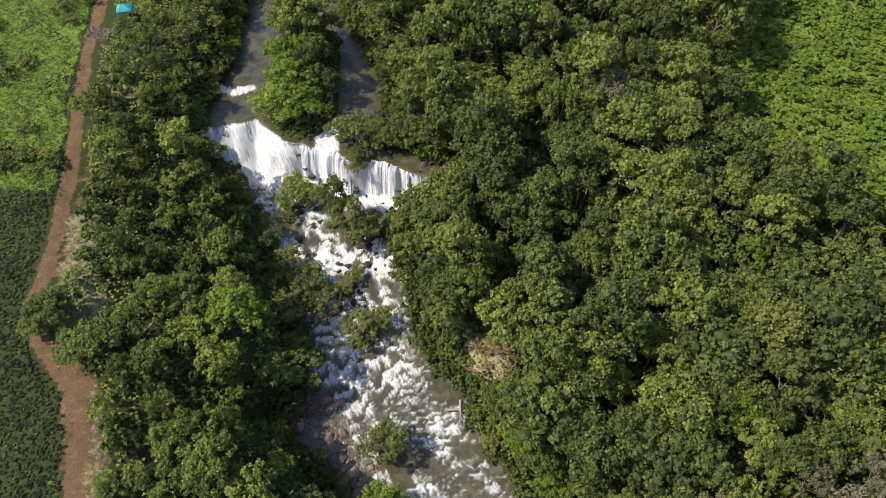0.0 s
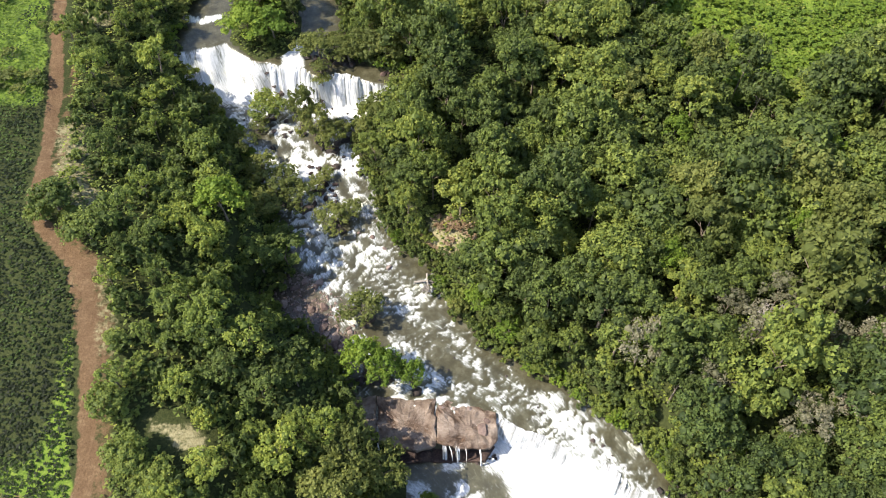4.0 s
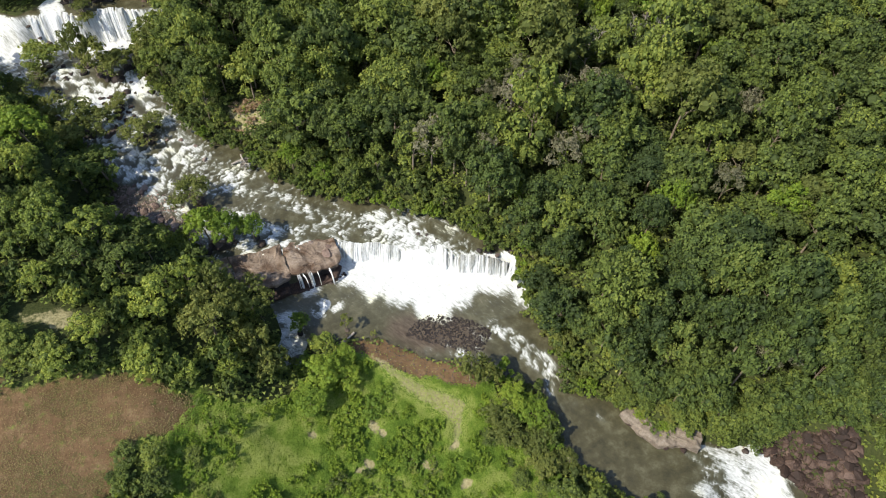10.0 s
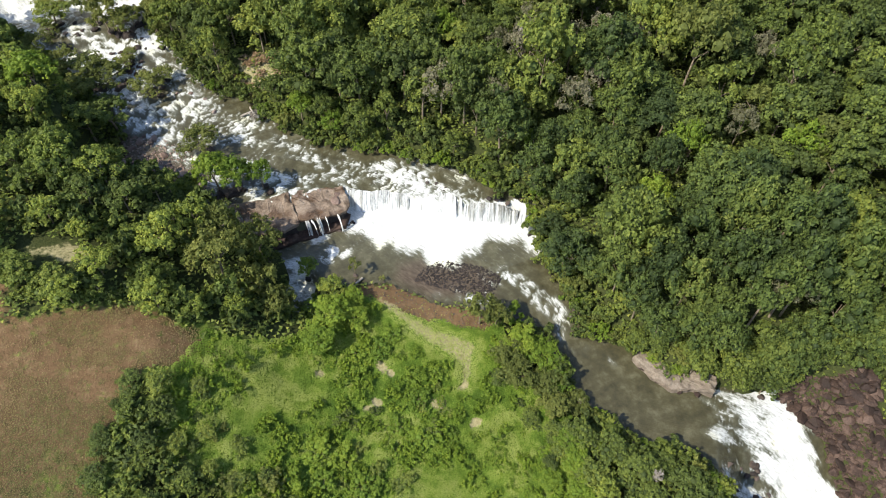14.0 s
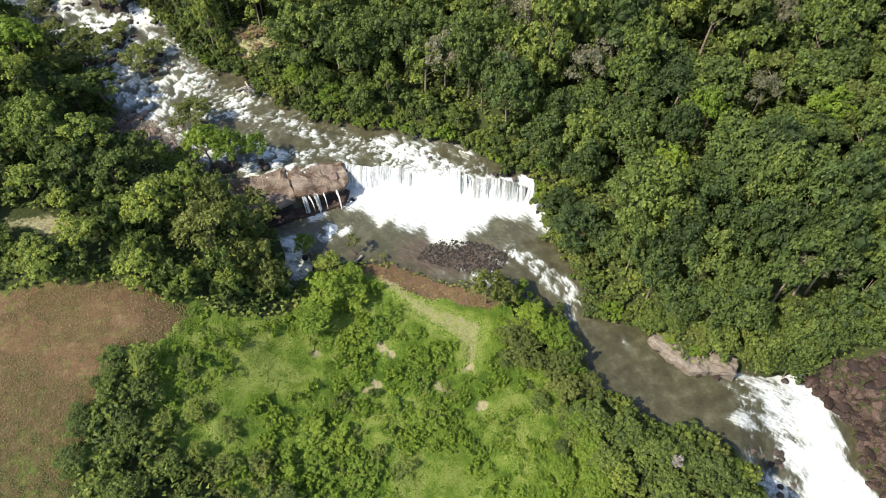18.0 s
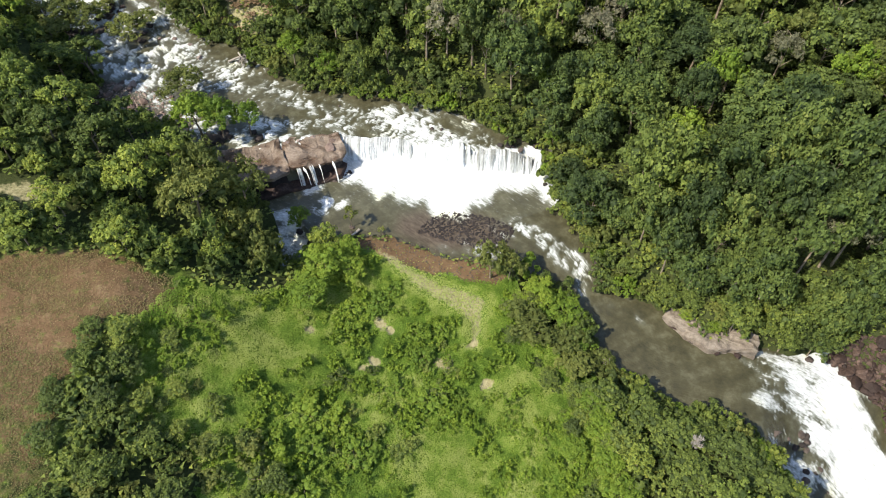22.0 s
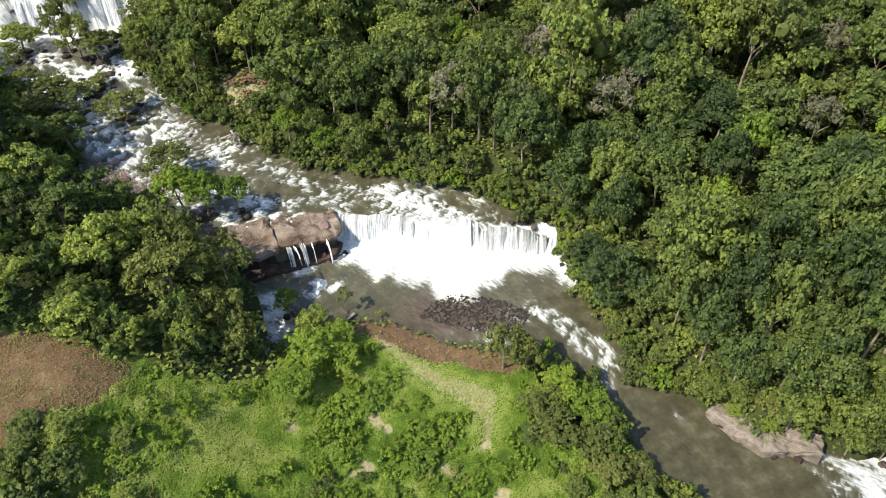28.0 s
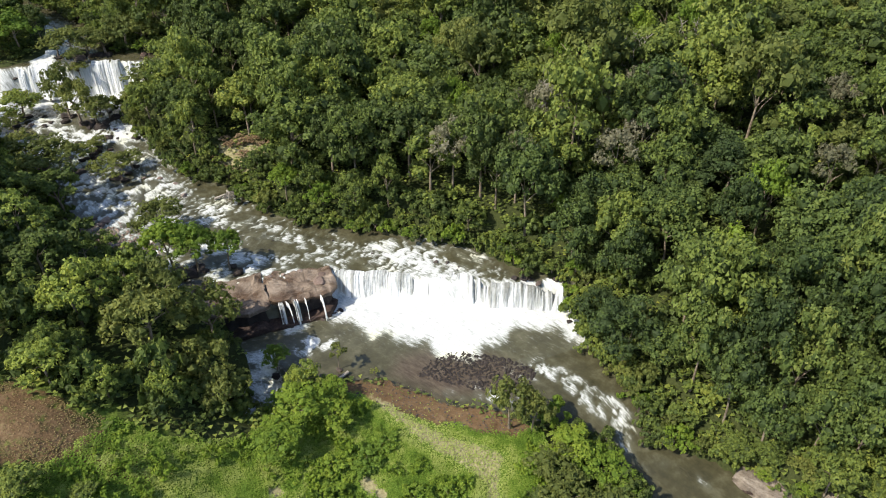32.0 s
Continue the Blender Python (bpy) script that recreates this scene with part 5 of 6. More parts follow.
# the overgrown field beyond the forest, and undergrowth between the trees
scrub = Heap()
bx_, by_ = [v.ravel() for v in np.meshgrid(np.arange(46, 125, 3.5), np.arange(74, 146, 3.5), indexing="ij")]
bx_, by_ = bx_ + g.uniform(-1.1, 1.1, bx_.size), by_ + g.uniform(-1.1, 1.1, by_.size)
ok = (inside(BUSH_FIELD, bx_, by_) > -1) & (inside(VIEW, bx_, by_) > 0)
for x, y, z in zip(bx_[ok], by_[ok], ground(bx_[ok], by_[ok])):
    scrub.add(SCRUBBY.raw[int(g.integers(3))], x, y, z, g.uniform(1.0, 2.1), g.uniform(0.35, 0.8), g.uniform(0, 6.28), g.uniform(0, 0.6), False)
scrub.done("scrub", [leaf_material("leaves_scrub", LIMES, True), BARK], "bright green scrub covering an open slope", "scrub")


def cover(name, label, category, xs, ys, tall, width, tones, stops, lean=0.5, floor=0.0):
    """Low plants: one upright leaf or blade for each place, joined as one object."""
    k = len(xs)
    z = ground(xs, ys) + floor
    a = g.uniform(0, 2 * math.pi, k)
    side = np.stack([np.cos(a), np.sin(a), g.uniform(-0.25, 0.25, k)], 1) * width[:, None] * 0.5
    reach = np.stack([-np.sin(a), np.cos(a), g.uniform(-0.15, 0.7, k) * lean], 1) * width[:, None]
    root = np.stack([xs, ys, z + tall * g.uniform(0.75, 1.0, k)], 1)
    v = np.stack([root - side, root + side, root + reach], 1).reshape(-1, 3)
    me = mesh_of(name, v, np.arange(3 * k).reshape(-1, 3), leaf_material("leaves_" + name, stops, True, 0.9, 0.75), {"spray": np.repeat(g.random(k), 3), "tone": np.repeat(tones, 3)})
    return tagged(new(name, me), label, category, kind="stuff")


def strewn(poly, k):
    p = np.array(poly)
    x, y = g.uniform(p[:, 0].min(), p[:, 0].max(), k), g.uniform(p[:, 1].min(), p[:, 1].max(), k)
    ok = (inside(poly, x, y) + 4.0 * (fbm(x * 0.4, y * 0.4, 67) - 0.5) > -0.6) & (inside(VIEW, x, y) > 0)
    return x[ok], y[ok]


# scrub between the two parts of the field
for k in range(26):
    x = -63.5 - 1.35 * k
    ob = (OLIVE_SHRUB if k % 3 else SHRUB).plant("field_shrub", x, 80.5 + 2.4 * math.sin(k * 2.3) + 0.05 * k, random.uniform(0.8, 1.5), "dull green shrub across the crop field", "shrubs across the field", random.uniform(0.5, 0.9))
    ob["category"] = "bush"
for x, y, r in ((-76, 104, 1.4), (-79, 101, 1.6), (-82, 106, 1.2), (-72, 118, 1.1), (-75, 122, 1.4), (-84, 92, 1.3), (-70, 88, 1.0), (-86, 115, 1.5), (-71, 125, 1.3), (-66.5, 96.5, 0.8)):
    ob = OLIVE_SHRUB.plant("field_shrub", x, y, r, "dull green shrub across the crop field", "shrubs across the field", 0.6)
    ob["category"] = "bush"

# tall grass and herbs of the clearing
x, y = strewn(CLEARING, 560000)
bare = np.maximum.reduce([smooth(r * 1.3, r * 0.5, np.hypot(x - sx, y - sy) + 1.6 * (fbm(x * 0.9, y * 0.9, 43) - 0.45)) for sx, sy, r in BARE_SPOTS] + [0.80 * smooth(-0.8, 0.5, inside(PALE, x, y) + 1.2 * (fbm(x * 0.6, y * 0.6, 49) - 0.5)), 0.99 * smooth(-0.9, 0.4, inside(SPIT, x, y) + 1.6 * (fbm(x * 0.5, y * 0.5, 47) - 0.5)), smooth(0, -0.5, -river_in(x, y))])
ok = g.random(x.size) > bare
x, y = x[ok], y[ok]
mounds = fbm(x * 0.35, y * 0.35, 51)
hay = np.maximum.reduce([smooth(6.5, 3.5, np.hypot((x + 9.5) / 1.1, y + 10.5)), smooth(6.5, 3.5, np.hypot(x - 3.0, (y + 33.5) / 1.2)), 0.8 * smooth(5, 2, np.hypot(x - 14, y + 29.5)), 0.7 * smooth(3, 1, np.hypot(x + 5, y + 8))]) * smooth(0.3, 0.6, fbm(x * 0.3, y * 0.3, 61) + 0.15)
cover("meadow", "tall bright green grass and leafy herbs filling the clearing", "grass", x, y, (0.12 + 1.3 * mounds**2) * g.uniform(0.45, 1.2, x.size), 0.15 - 0.03 * hay, np.clip(0.42 + 0.38 * hay + 1.1 * (fbm(x * 0.18, y * 0.18, 71) - 0.5) + 0.9 * (mounds - 0.5) + 1.3 * (fbm(x * 0.9, y * 0.9, 73, 3) - 0.5) + smooth(-1.5, 0.5, inside(PALE, x, y)) * 0.8, 0, 1),
      [(0.0, (0.078, 0.136, 0.018)), (0.35, (0.140, 0.226, 0.028)), (0.7, (0.222, 0.300, 0.048)), (1.0, (0.325, 0.368, 0.100))])
# sparse dry grass of the brown field
x, y = strewn(DIRT_FIELD, 170000)
ok = g.random(x.size) < 0.15 + 0.85 * smooth(0.42, 0.6, fbm(x * 0.22, y * 0.22, 81) + 0.012 * (-y))
x, y = x[ok], y[ok]
cover("dry_grass", "short olive and straw-coloured grass on the brown field", "grass", x, y, g.uniform(0.04, 0.14, x.size), np.full(x.size, 0.13), np.clip(g.normal(0.50, 0.22, x.size) - 0.40 * smooth(-3, -13, y) - 0.5 * (fbm(x * 0.2, y * 0.2, 83) - 0.5), 0, 1),
      [(0.0, (0.088, 0.110, 0.028)), (0.5, (0.175, 0.148, 0.060)), (1.0, (0.290, 0.210, 0.105))])
# lush field beyond the track, its southern tones darkened for a cloud's shade
x, y = strewn(FIELD_LEFT, 190000)
ok = (along(TRACK, x, y) > 1.7) & (inside(DIRT_FIELD, x, y) < 0.5) & (g.random(x.size) > 0.9 * smooth(5.0, 3.0, along([(-56, 70), (-54.4, 64), (-52.6, 58), (-49.6, 54)], x, y))) & (g.random(x.size) > 0.8 * smooth(5, 3, np.hypot((x + 68) / 1.5, y - 115)))
ok &= (x < np.interp(y, TRACK_Y, TRACK_X)) | (g.random(x.size) < 0.35)
x, y = x[ok], y[ok]
lush = smooth(70, 76, y + 0.0 * x)
heaps = fbm(x * 0.22, y * 0.22, 91)
cover("field", "lush green crop field beside the red track", "grass", x, y, 0.2 + lush * (0.3 + 1.3 * smooth(0.55, 0.75, heaps)) * g.uniform(0.5, 1.2, x.size), np.where(lush > 0.5, 0.42, 0.45), np.clip(0.02 + 0.22 * smooth(50, 74, y) + 0.34 * lush + 0.5 * (fbm(x * 0.15, y * 0.15, 95) - 0.5) - 0.5 * smooth(0.55, 0.75, heaps), 0, 1),
      [(0.0, (0.010, 0.015, 0.005)), (0.22, (0.026, 0.040, 0.010)), (0.5, (0.070, 0.110, 0.020)), (0.8, (0.112, 0.165, 0.028)), (1.0, (0.165, 0.210, 0.040))])
# undergrowth below the trees
x, y = strewn(VIEW, 130000)
ok = (-river_in(x, y) > 0.2) & (inside(CLEARING, x, y) < 0) & (inside(FIELD_LEFT, x, y) < 0) & (inside(DIRT_FIELD, x, y) < 0) & (inside(BARE_LEFT, x, y) < 0) & (inside(RED_BANK, x, y) < 0) & (along(TRACK, x, y) > 2.5) & (np.hypot(x + 63, y - 120) > 4)
x, y = x[ok], y[ok]
cover("undergrowth", "leafy green undergrowth on the forest floor", "undergrowth", x, y, g.uniform(0.2, 1.3, x.size), np.full(x.size, 0.5), np.clip(g.normal(0.4, 0.2, x.size), 0, 1), GREENS)

edge = Heap()
ex, ey = [v.ravel() for v in np.meshgrid(np.arange(-64, 84, 2.9), np.arange(-62, 132, 2.9), indexing="ij")]
ex, ey = ex + g.uniform(-1, 1, ex.size), ey + g.uniform(-1, 1, ey.size)
opening = np.maximum.reduce([inside(p, ex, ey) for p in CLEAR] + [river_in(ex, ey)])
ok = (opening < -1.2) & (opening > -6.5) & (inside(VIEW, ex, ey) > 0) & (inside(RED_BANK, ex, ey) < -1) & (along(TRACK, ex, ey) > 3.5) & (np.hypot(ex - 7.5, ey - 52.3) > 3.2) & (np.hypot(ex + 63, ey - 120) > 4)
for p in NO_SHRUB[:1]:
    ok &= inside(p, ex, ey) < 0
for hx, hy, hz in zip(ex[ok], ey[ok], ground(ex[ok], ey[ok])):
    edge.add(SCRUBBY.raw[int(g.integers(3))], hx, hy, hz, g.uniform(0.6, 1.3), g.uniform(0.7, 1.4), g.uniform(0, 6.28), g.uniform(0.1, 0.9), False)
edge.done("edge_shrubs", [LEAF_FAR, BARK], "leafy shrubs along the edges of the forest", "undergrowth")
herbs = Heap()
x, y = strewn(CLEARING, 2300)
ok = (inside(PALE, x, y) < -0.8) & (inside(SPIT, x, y) < -0.8) & (inside(CLEARING, x, y) > 0.8) & (fbm(x * 0.22, y * 0.22, 87) > 0.40) & (np.hypot(x + 9.5, y + 10.5) > 5.0) & (np.hypot(x - 3, y + 33) > 4.5)
for hx, hy, hz in zip(x[ok], y[ok], ground(x[ok], y[ok])):
    if all(math.hypot(hx - sx, hy - sy) > r + 0.7 for sx, sy, r in BARE_SPOTS):
        herbs.add(HERB.raw[int(g.integers(4))], hx, hy, hz - 0.1, g.uniform(0.4, 1.25) ** 1.4, g.uniform(0.6, 1.3), g.uniform(0, 6.28), g.uniform(0.25, 0.95), False)
herbs.done("clearing_herbs", [leaf_material("leaves_herb", [(0.0, (0.096, 0.154, 0.020)), (0.5, (0.176, 0.250, 0.029)), (1.0, (0.275, 0.335, 0.045))], True), BARK], "low green bushes scattered through the clearing", "undergrowth")
for x, y, r in ((5.6, 53.4, 1.6), (8.6, 53.0, 1.7), (10.2, 51.4, 1.3), (6.8, 51.2, 1.3), (3.8, 51.6, 1.2), (2.6, 53.6, 1.2), (11.6, 53.2, 1.3), (7.2, 54.8, 1.4), (9.6, 49.6, 1.1), (4.8, 55.4, 1.1)):
    ob = DRY.plant("dry_brush", x, y, r / 1.7, "tan dry brush on the slumped river bank", "dry brush of the slump", 0.6)
    ob["category"] = "bush"

# ---------------------------------------------------------------- rocks in and beside the water
boulders("grey", scatter(46, [(-26, 45), (-20, 50), (-13, 47), (-9, 38), (-10, 30), (-14, 31), (-20, 37)], 0.3, 1.1), "rocks on the shallow bar", "grey-brown boulder on the shallow river bar")
boulders("grey", [(-19.7, 46.1, 0.95), (-16.2, 46.2, 0.85), (-16.8, 41.6, 0.9), (-14.8, 38.4, 1.2), (-3.8, 49.0, 0.7), (-6.5, 55.5, 0.6), (-9.0, 56.5, 0.5), (-4.5, 53, 0.5)], "rocks on the shallow bar", "grey-brown boulder on the shallow river bar")
boulders("grey", scatter(12, [(-16, 38), (-11, 36), (-9, 31), (-13, 32)], 0.9, 1.8), "rocks on the shallow bar", "pale flat boulder on the river bar")
boulders("wet", scatter(9, [(0, 40), (10, 32), (24, 20), (34, 8), (26, 14), (12, 24), (-2, 32)], 0.25, 0.5), "rocks in the rapids", "dark wet rock breaking the rapids")
boulders("wet", [(25.5, 16.5, 0.6), (26.8, 15.6, 0.5), (33.6, 8.6, 0.9), (34.6, 8.0, 1.0), (36.2, 6.6, 0.8), (35.4, 7.4, 0.8), (38.6, 5.8, 0.9), (39.2, 4.6, 0.8)], "rocks at the lip of the falls", "dark wet rock at the lip of the falls")
boulders("wet", scatter(50, [(-34, 84), (-27, 90), (-24, 91), (-8, 83), (-8, 72), (-6, 62), (-20, 60), (-29, 72)], 0.4, 1.2), "rocks of the upper cascade", "dark wet boulder in the upper cascade")
boulders("wet", [(-25.2, 91.0, 1.2), (-23.8, 90.0, 1.1), (-26.4, 91.8, 0.9), (-36.5, 86.0, 1.5), (-37.5, 88.5, 1.3), (-35.0, 83.5, 1.3)], "rocks of the upper cascade", "dark wet boulder in the upper cascade")
boulders("red", scatter(26, [(-20, 71), (-14, 73), (-12, 66), (-14, 61), (-18, 62)], 0.5, 1.3), "red rocks amid the cascade", "reddish brown rock amid the cascade")
boulders("red", scatter(26, [(-10, 82), (-3, 83.5), (4, 83), (3, 92), (-2, 93), (-4, 86), (-8, 80)], 0.35, 1.0), "red rocks at the upper falls", "reddish brown rock beside the upper falls")
boulders("red", scatter(295, RED_BANK, 0.5, 1.7), "red rocks by the lower falls", "red-brown broken boulder beside the lower falls")
boulders("wet", scatter(46, [(43, -47), (46, -44), (51, -47), (51, -60), (45, -62), (42, -54)], 0.35, 1.0), "rocks in the lower falls", "dark wet boulder in the lower falls")
boulders("wet", [(39.8, -41.6, 1.3), (41.2, -42.8, 1.1), (38.4, -40.6, 0.8), (35.6, -37.6, 0.8), (34.4, -37.0, 0.7), (31.0, -32.4, 0.7), (36.9, -38.8, 0.6), (38.0, -12.5, 0.8), (37.6, -8.5, 0.8), (37.0, -15.0, 0.9)], "rocks at the lower pool", "dark wet boulder at the lower pool")
boulders("wet", scatter(26, [(3.0, 17.6), (11.3, 16.9), (11.0, 15.2), (4, 15.8)], 0.3, 0.9), "rocks under the ledge", "dark wet rock under the ledge")
boulders("wet", [(37.4, 0.6, 0.7)], "rocks under the falls", "dark wet rock in the white water")
for kind, x, y, r, tall, zz in ((BUSHY, 44.6, -26.6, 1.9, 0.8, -14.6), (OLIVE, 46.6, -29.4, 1.7, 0.9, -14.8), (BUSHY, 48.2, -31.4, 2.0, 0.8, -14.6), (BUSHY, 50.6, -33.6, 1.8, 0.8, -15.0), (LIME, 45.4, -31.0, 0.9, 0.8, -15.4), (LIME, 43.0, -27.8, 0.9, 0.8, -15.4), (BUSHY, 42.0, -24.6, 1.8, 0.9, -14.8)):
    kind.plant("hanging_bush", x, y, r / RADIUS[kind], "green bush hanging over the pale rock bank", "bushes on the rock bank", tall, z=zz)["category"] = "bush"
boulders("red", [(44.6, -33.4, 0.9), (46.8, -34.9, 1.0), (42.6, -30.6, 0.8), (48.8, -35.2, 0.8), (41.4, -27.8, 0.7)], "rocks of the pale bank", "pale brown rock at the foot of the bank")
bank_rock = slab([(40.8, -26.0), (41.6, -29.8), (43.4, -33.0), (46.0, -34.0), (48.6, -36.2), (50.6, -34.2), (47.6, -29.8), (44.4, -25.0)], -15.5, 3.2, 21, "pale pinkish rock bank above the lower pool", 0.0, PALE_ROCK)

# stones of the shoal and of the spit, too many to count
def pebbles(name, poly, k, low, high, mat, label):
    x, y = strewn(poly, k)
    x, y = x[inside(poly, x, y) > 0], y[inside(poly, x, y) > 0]
    k = len(x)
    r = low + (high - low) * g.random(k) ** 2
    base_v = np.array([(1, 0, 0), (0, 1, 0), (-1, 0, 0), (0, -1, 0), (0.1, 0.1, 0.8), (0, 0, -0.6)], float)
    base_f = np.array([(0, 1, 4), (1, 2, 4), (2, 3, 4), (3, 0, 4), (1, 0, 5), (2, 1, 5), (3, 2, 5), (0, 3, 5)])
    v = base_v[None] * (1 + 0.5 * (g.random((k, 6, 1)) - 0.5)) * r[:, None, None]
    a = g.uniform(0, 6.28, k)
    c, sn = np.cos(a)[:, None], np.sin(a)[:, None]
    z = np.maximum(ground(x, y), np.where(river_in(x, y) > 0, level(x, y), -99))
    v = np.stack([v[..., 0] * c - v[..., 1] * sn + x[:, None], v[..., 0] * sn + v[..., 1] * c + y[:, None], v[..., 2] + (z + 0.05 * r)[:, None]], 2)
    me = mesh_of(name, v.reshape(-1, 3), (base_f[None] + 6 * np.arange(k)[:, None, None]).reshape(-1, 3), mat)
    return tagged(new(name, me), label, "stones", kind="stuff")


pebbles("shoal_stones", [(15.5, 0.5), (18.5, 2.4), (22, 2.2), (27, -1.8), (29, -5), (25.5, -8), (20, -4)], 3200, 0.06, 0.28, WET_ROCK, "dark wet stones of the shoal below the falls")
pebbles("spit_stones", SPIT, 2600, 0.04, 0.16, WET_ROCK, "dark wet stones on the spit")
pebbles("bar_stones", [(-26, 44), (-20, 50), (-13, 46), (-9, 37), (-9, 30), (-14, 31), (-20, 37)], 1500, 0.08, 0.35, ROCK, "brown stones of the shallow bar")
pebbles("bank_stones", RED_BANK, 4200, 0.12, 0.45, RED_ROCK, "red-brown rubble beside the lower falls")
pebbles("pale_pile", [(-69, 113.5), (-64.6, 113.5), (-64.0, 117), (-68.5, 117)], 300, 0.1, 0.4, PALE_ROCK, "pale heap of rubble beside the track")

# ---------------------------------------------------------------- falling water
n = Nodes("falling_water", 0.45, 0.4)
strand = n.attr("strand")
sv = n.math("ADD", strand, n.math("MULTIPLY", n.math("SUBTRACT", n.noise(4.5, 8, 0.72, stretch=((1, 1, 0.10), 0)), 0.5), 0.9))
n.color(n.ramp(sv, [(0.05, (0.13, 0.13, 0.105)), (0.30, (0.25, 0.255, 0.235)), (0.58, (0.41, 0.42, 0.41)), (0.95, (0.80, 0.81, 0.81))]))
n.bump(sv, 0.9, 0.3)
FALLING = n.mat


def waterfall(lip, out, drop, throw, label, thin=0.0, seed=0, spread=0.0, lift=0.12, name="waterfall", top=None, fade=0.7, under=None):
    """A falling sheet from a lip line, bulging outwards, with ridges that run down it."""
    p = np.array(lip, float)
    seg = np.hypot(*np.diff(p, axis=0).T)
    s_at = np.r_[0, np.cumsum(seg)]
    nu, nv = max(4, int(s_at[-1] / 0.12)), 22
    su = np.linspace(0, s_at[-1], nu)
    cx, cy = np.interp(su, s_at, p[:, 0]), np.interp(su, s_at, p[:, 1])
    cz = level(cx - out[0] * 1.4, cy - out[1] * 1.4) + lift + 0.35 * (fbm(su * 0.9, su * 0 + 2.0, 190 + seed, 3) - 0.6)
    cz = cz if top is None else np.full(nu, top) + 0.4 * (fbm(su, su * 0, 195 + seed, 3) - 0.5)
    slim = min(1.0, (s_at[-1]) / 2.0)
    ends = np.minimum(smooth(0, fade, su), smooth(0, fade, s_at[-1] - su))
    cz = cz - (1 - ends) * 0.9 - 0.9 * slim * smooth(0.5, 0.75, fbm(su * 0.8, su * 0 + 6.0, 197 + seed, 3))
    k = np.linspace(0, 1, nv)
    U, K = np.meshgrid(np.arange(nu), k, indexing="ij")
    ridge = 0.35 * (fbm(su[:, None] * 3.0 + 0 * K, K * 5.0 + seed, 180 + seed, 3) - 0.5) + 0.4 * (fbm(su * 1.1, su * 0 + seed, 100 + seed, 3)[:, None] - 0.5) + 0.7 * (fbm(su[:, None] * 2.4 + 0 * K, K * 1.2 + seed, 120 + seed, 3) - 0.5)
    jag = 0.9 * (fbm(su * 0.6, su * 0 + 4.0, 140 + seed, 3)[:, None] - 0.5)
    K = np.clip(K, 0, 1)
    dist = throw * (0.15 + 0.85 * K**0.55) + slim * (ridge * (0.14 + 0.30 * K) + jag) - 0.5 * (K < 0.01)
    drop_u = (drop + 0.0 * su)[:, None]
    V = np.stack([cx[:, None] + out[0] * dist, cy[:, None] + out[1] * dist, cz[:, None] - drop_u * K**1.25], 2).reshape(-1, 3)
    back = V - np.array([out[0], out[1], 0]) * (0.06 + 0.24 * slim)
    f = grid_faces(nu, nv)
    strand_v = (0.74 - 0.34 * thin + 0.35 * K + 0.7 * (fbm(su[:, None] * 2.6 + 0 * K, K * 0.7 + 7, 160 + seed, 3) - 0.5) + 0.9 * (fbm(su[:, None] * 5.5 + 0 * K, K * 0.8 + 3, 165 + seed, 2) - 0.5)).ravel()
    me = mesh_of(name, np.concatenate([V, back]), np.concatenate([f, f[:, ::-1] + len(V)]), FALLING, {"strand": np.r_[strand_v, strand_v]}, shade=True)
    if under:
        return part(name, me, under, label)
    return tagged(new(name, me), label, "waterfall")


middle_falls = tagged(new("waterfall"), "broad white waterfall dropping over a straight rock ledge", "waterfall")
waterfall([(11.0, 21.4), (15, 18.6), (19, 16.4), (21.6, 14.8)], (-0.517, -0.856), 3.4, 1.4, "even white curtain beside the rock ledge", 0.50, 1, name="curtain", under=middle_falls, fade=0.3)
waterfall([(21.5, 14.8), (23.5, 13.6), (26, 13.0), (28.6, 10.6)], (-0.517, -0.856), 3.4, 1.9, "bulging white chute in the middle of the falls", 0.25, 2, name="curtain", under=middle_falls, fade=0.3)
waterfall([(28.5, 10.6), (31.2, 8.0), (34, 6.4), (37.2, 4.2)], (-0.517, -0.856), 3.4, 1.3, "streaked curtain below smooth water", 0.75, 5, name="curtain", under=middle_falls, fade=0.3)
waterfall([(37.0, 4.4), (38.8, 3.4)], (-0.6, -0.8), 3.0, 1.6, "broken white fall at the forest edge", 0.35, 3, name="curtain", under=middle_falls)
strands = random.Random(3)
for k in range(11):
    lx = (3.2, 3.28, 3.42, 3.5, 3.72, 4.3, 5.1, 5.2, 5.5, 6.6, 8.6)[k]
    ly, wide = 17.0 - 0.24 * (lx - 3) + strands.uniform(-0.15, 0.15), strands.choice((0.05, 0.07, 0.10, 0.22))
    waterfall([(lx, ly), (lx + wide, ly - 0.03)], (0.10 + 0.35 * (lx - 3.6) * (lx < 4.5), -0.97), strands.uniform(2.7, 3.4), strands.uniform(0.35, 1.0), "thin white strand of water over the rock ledge", 0.15, 40 + k, top=-9.75, name="ledge_fall", fade=0.02)
waterfall([(-6.45, 17.75), (-6.1, 17.7)], (0.1, -0.97), 3.0, 0.5, "thin white strand of water between two rock shelves", 0.2, 61, top=-9.8, name="ledge_fall", fade=0.05)
waterfall([(-25.6, 92.2), (-23.4, 91.9), (-21.8, 91.0), (-19.4, 90.2), (-18.0, 88.6), (-16.4, 87.6)], (-0.25, -0.97), 6.2, 1.9, "broad white fall below the island", 0.22, 9)
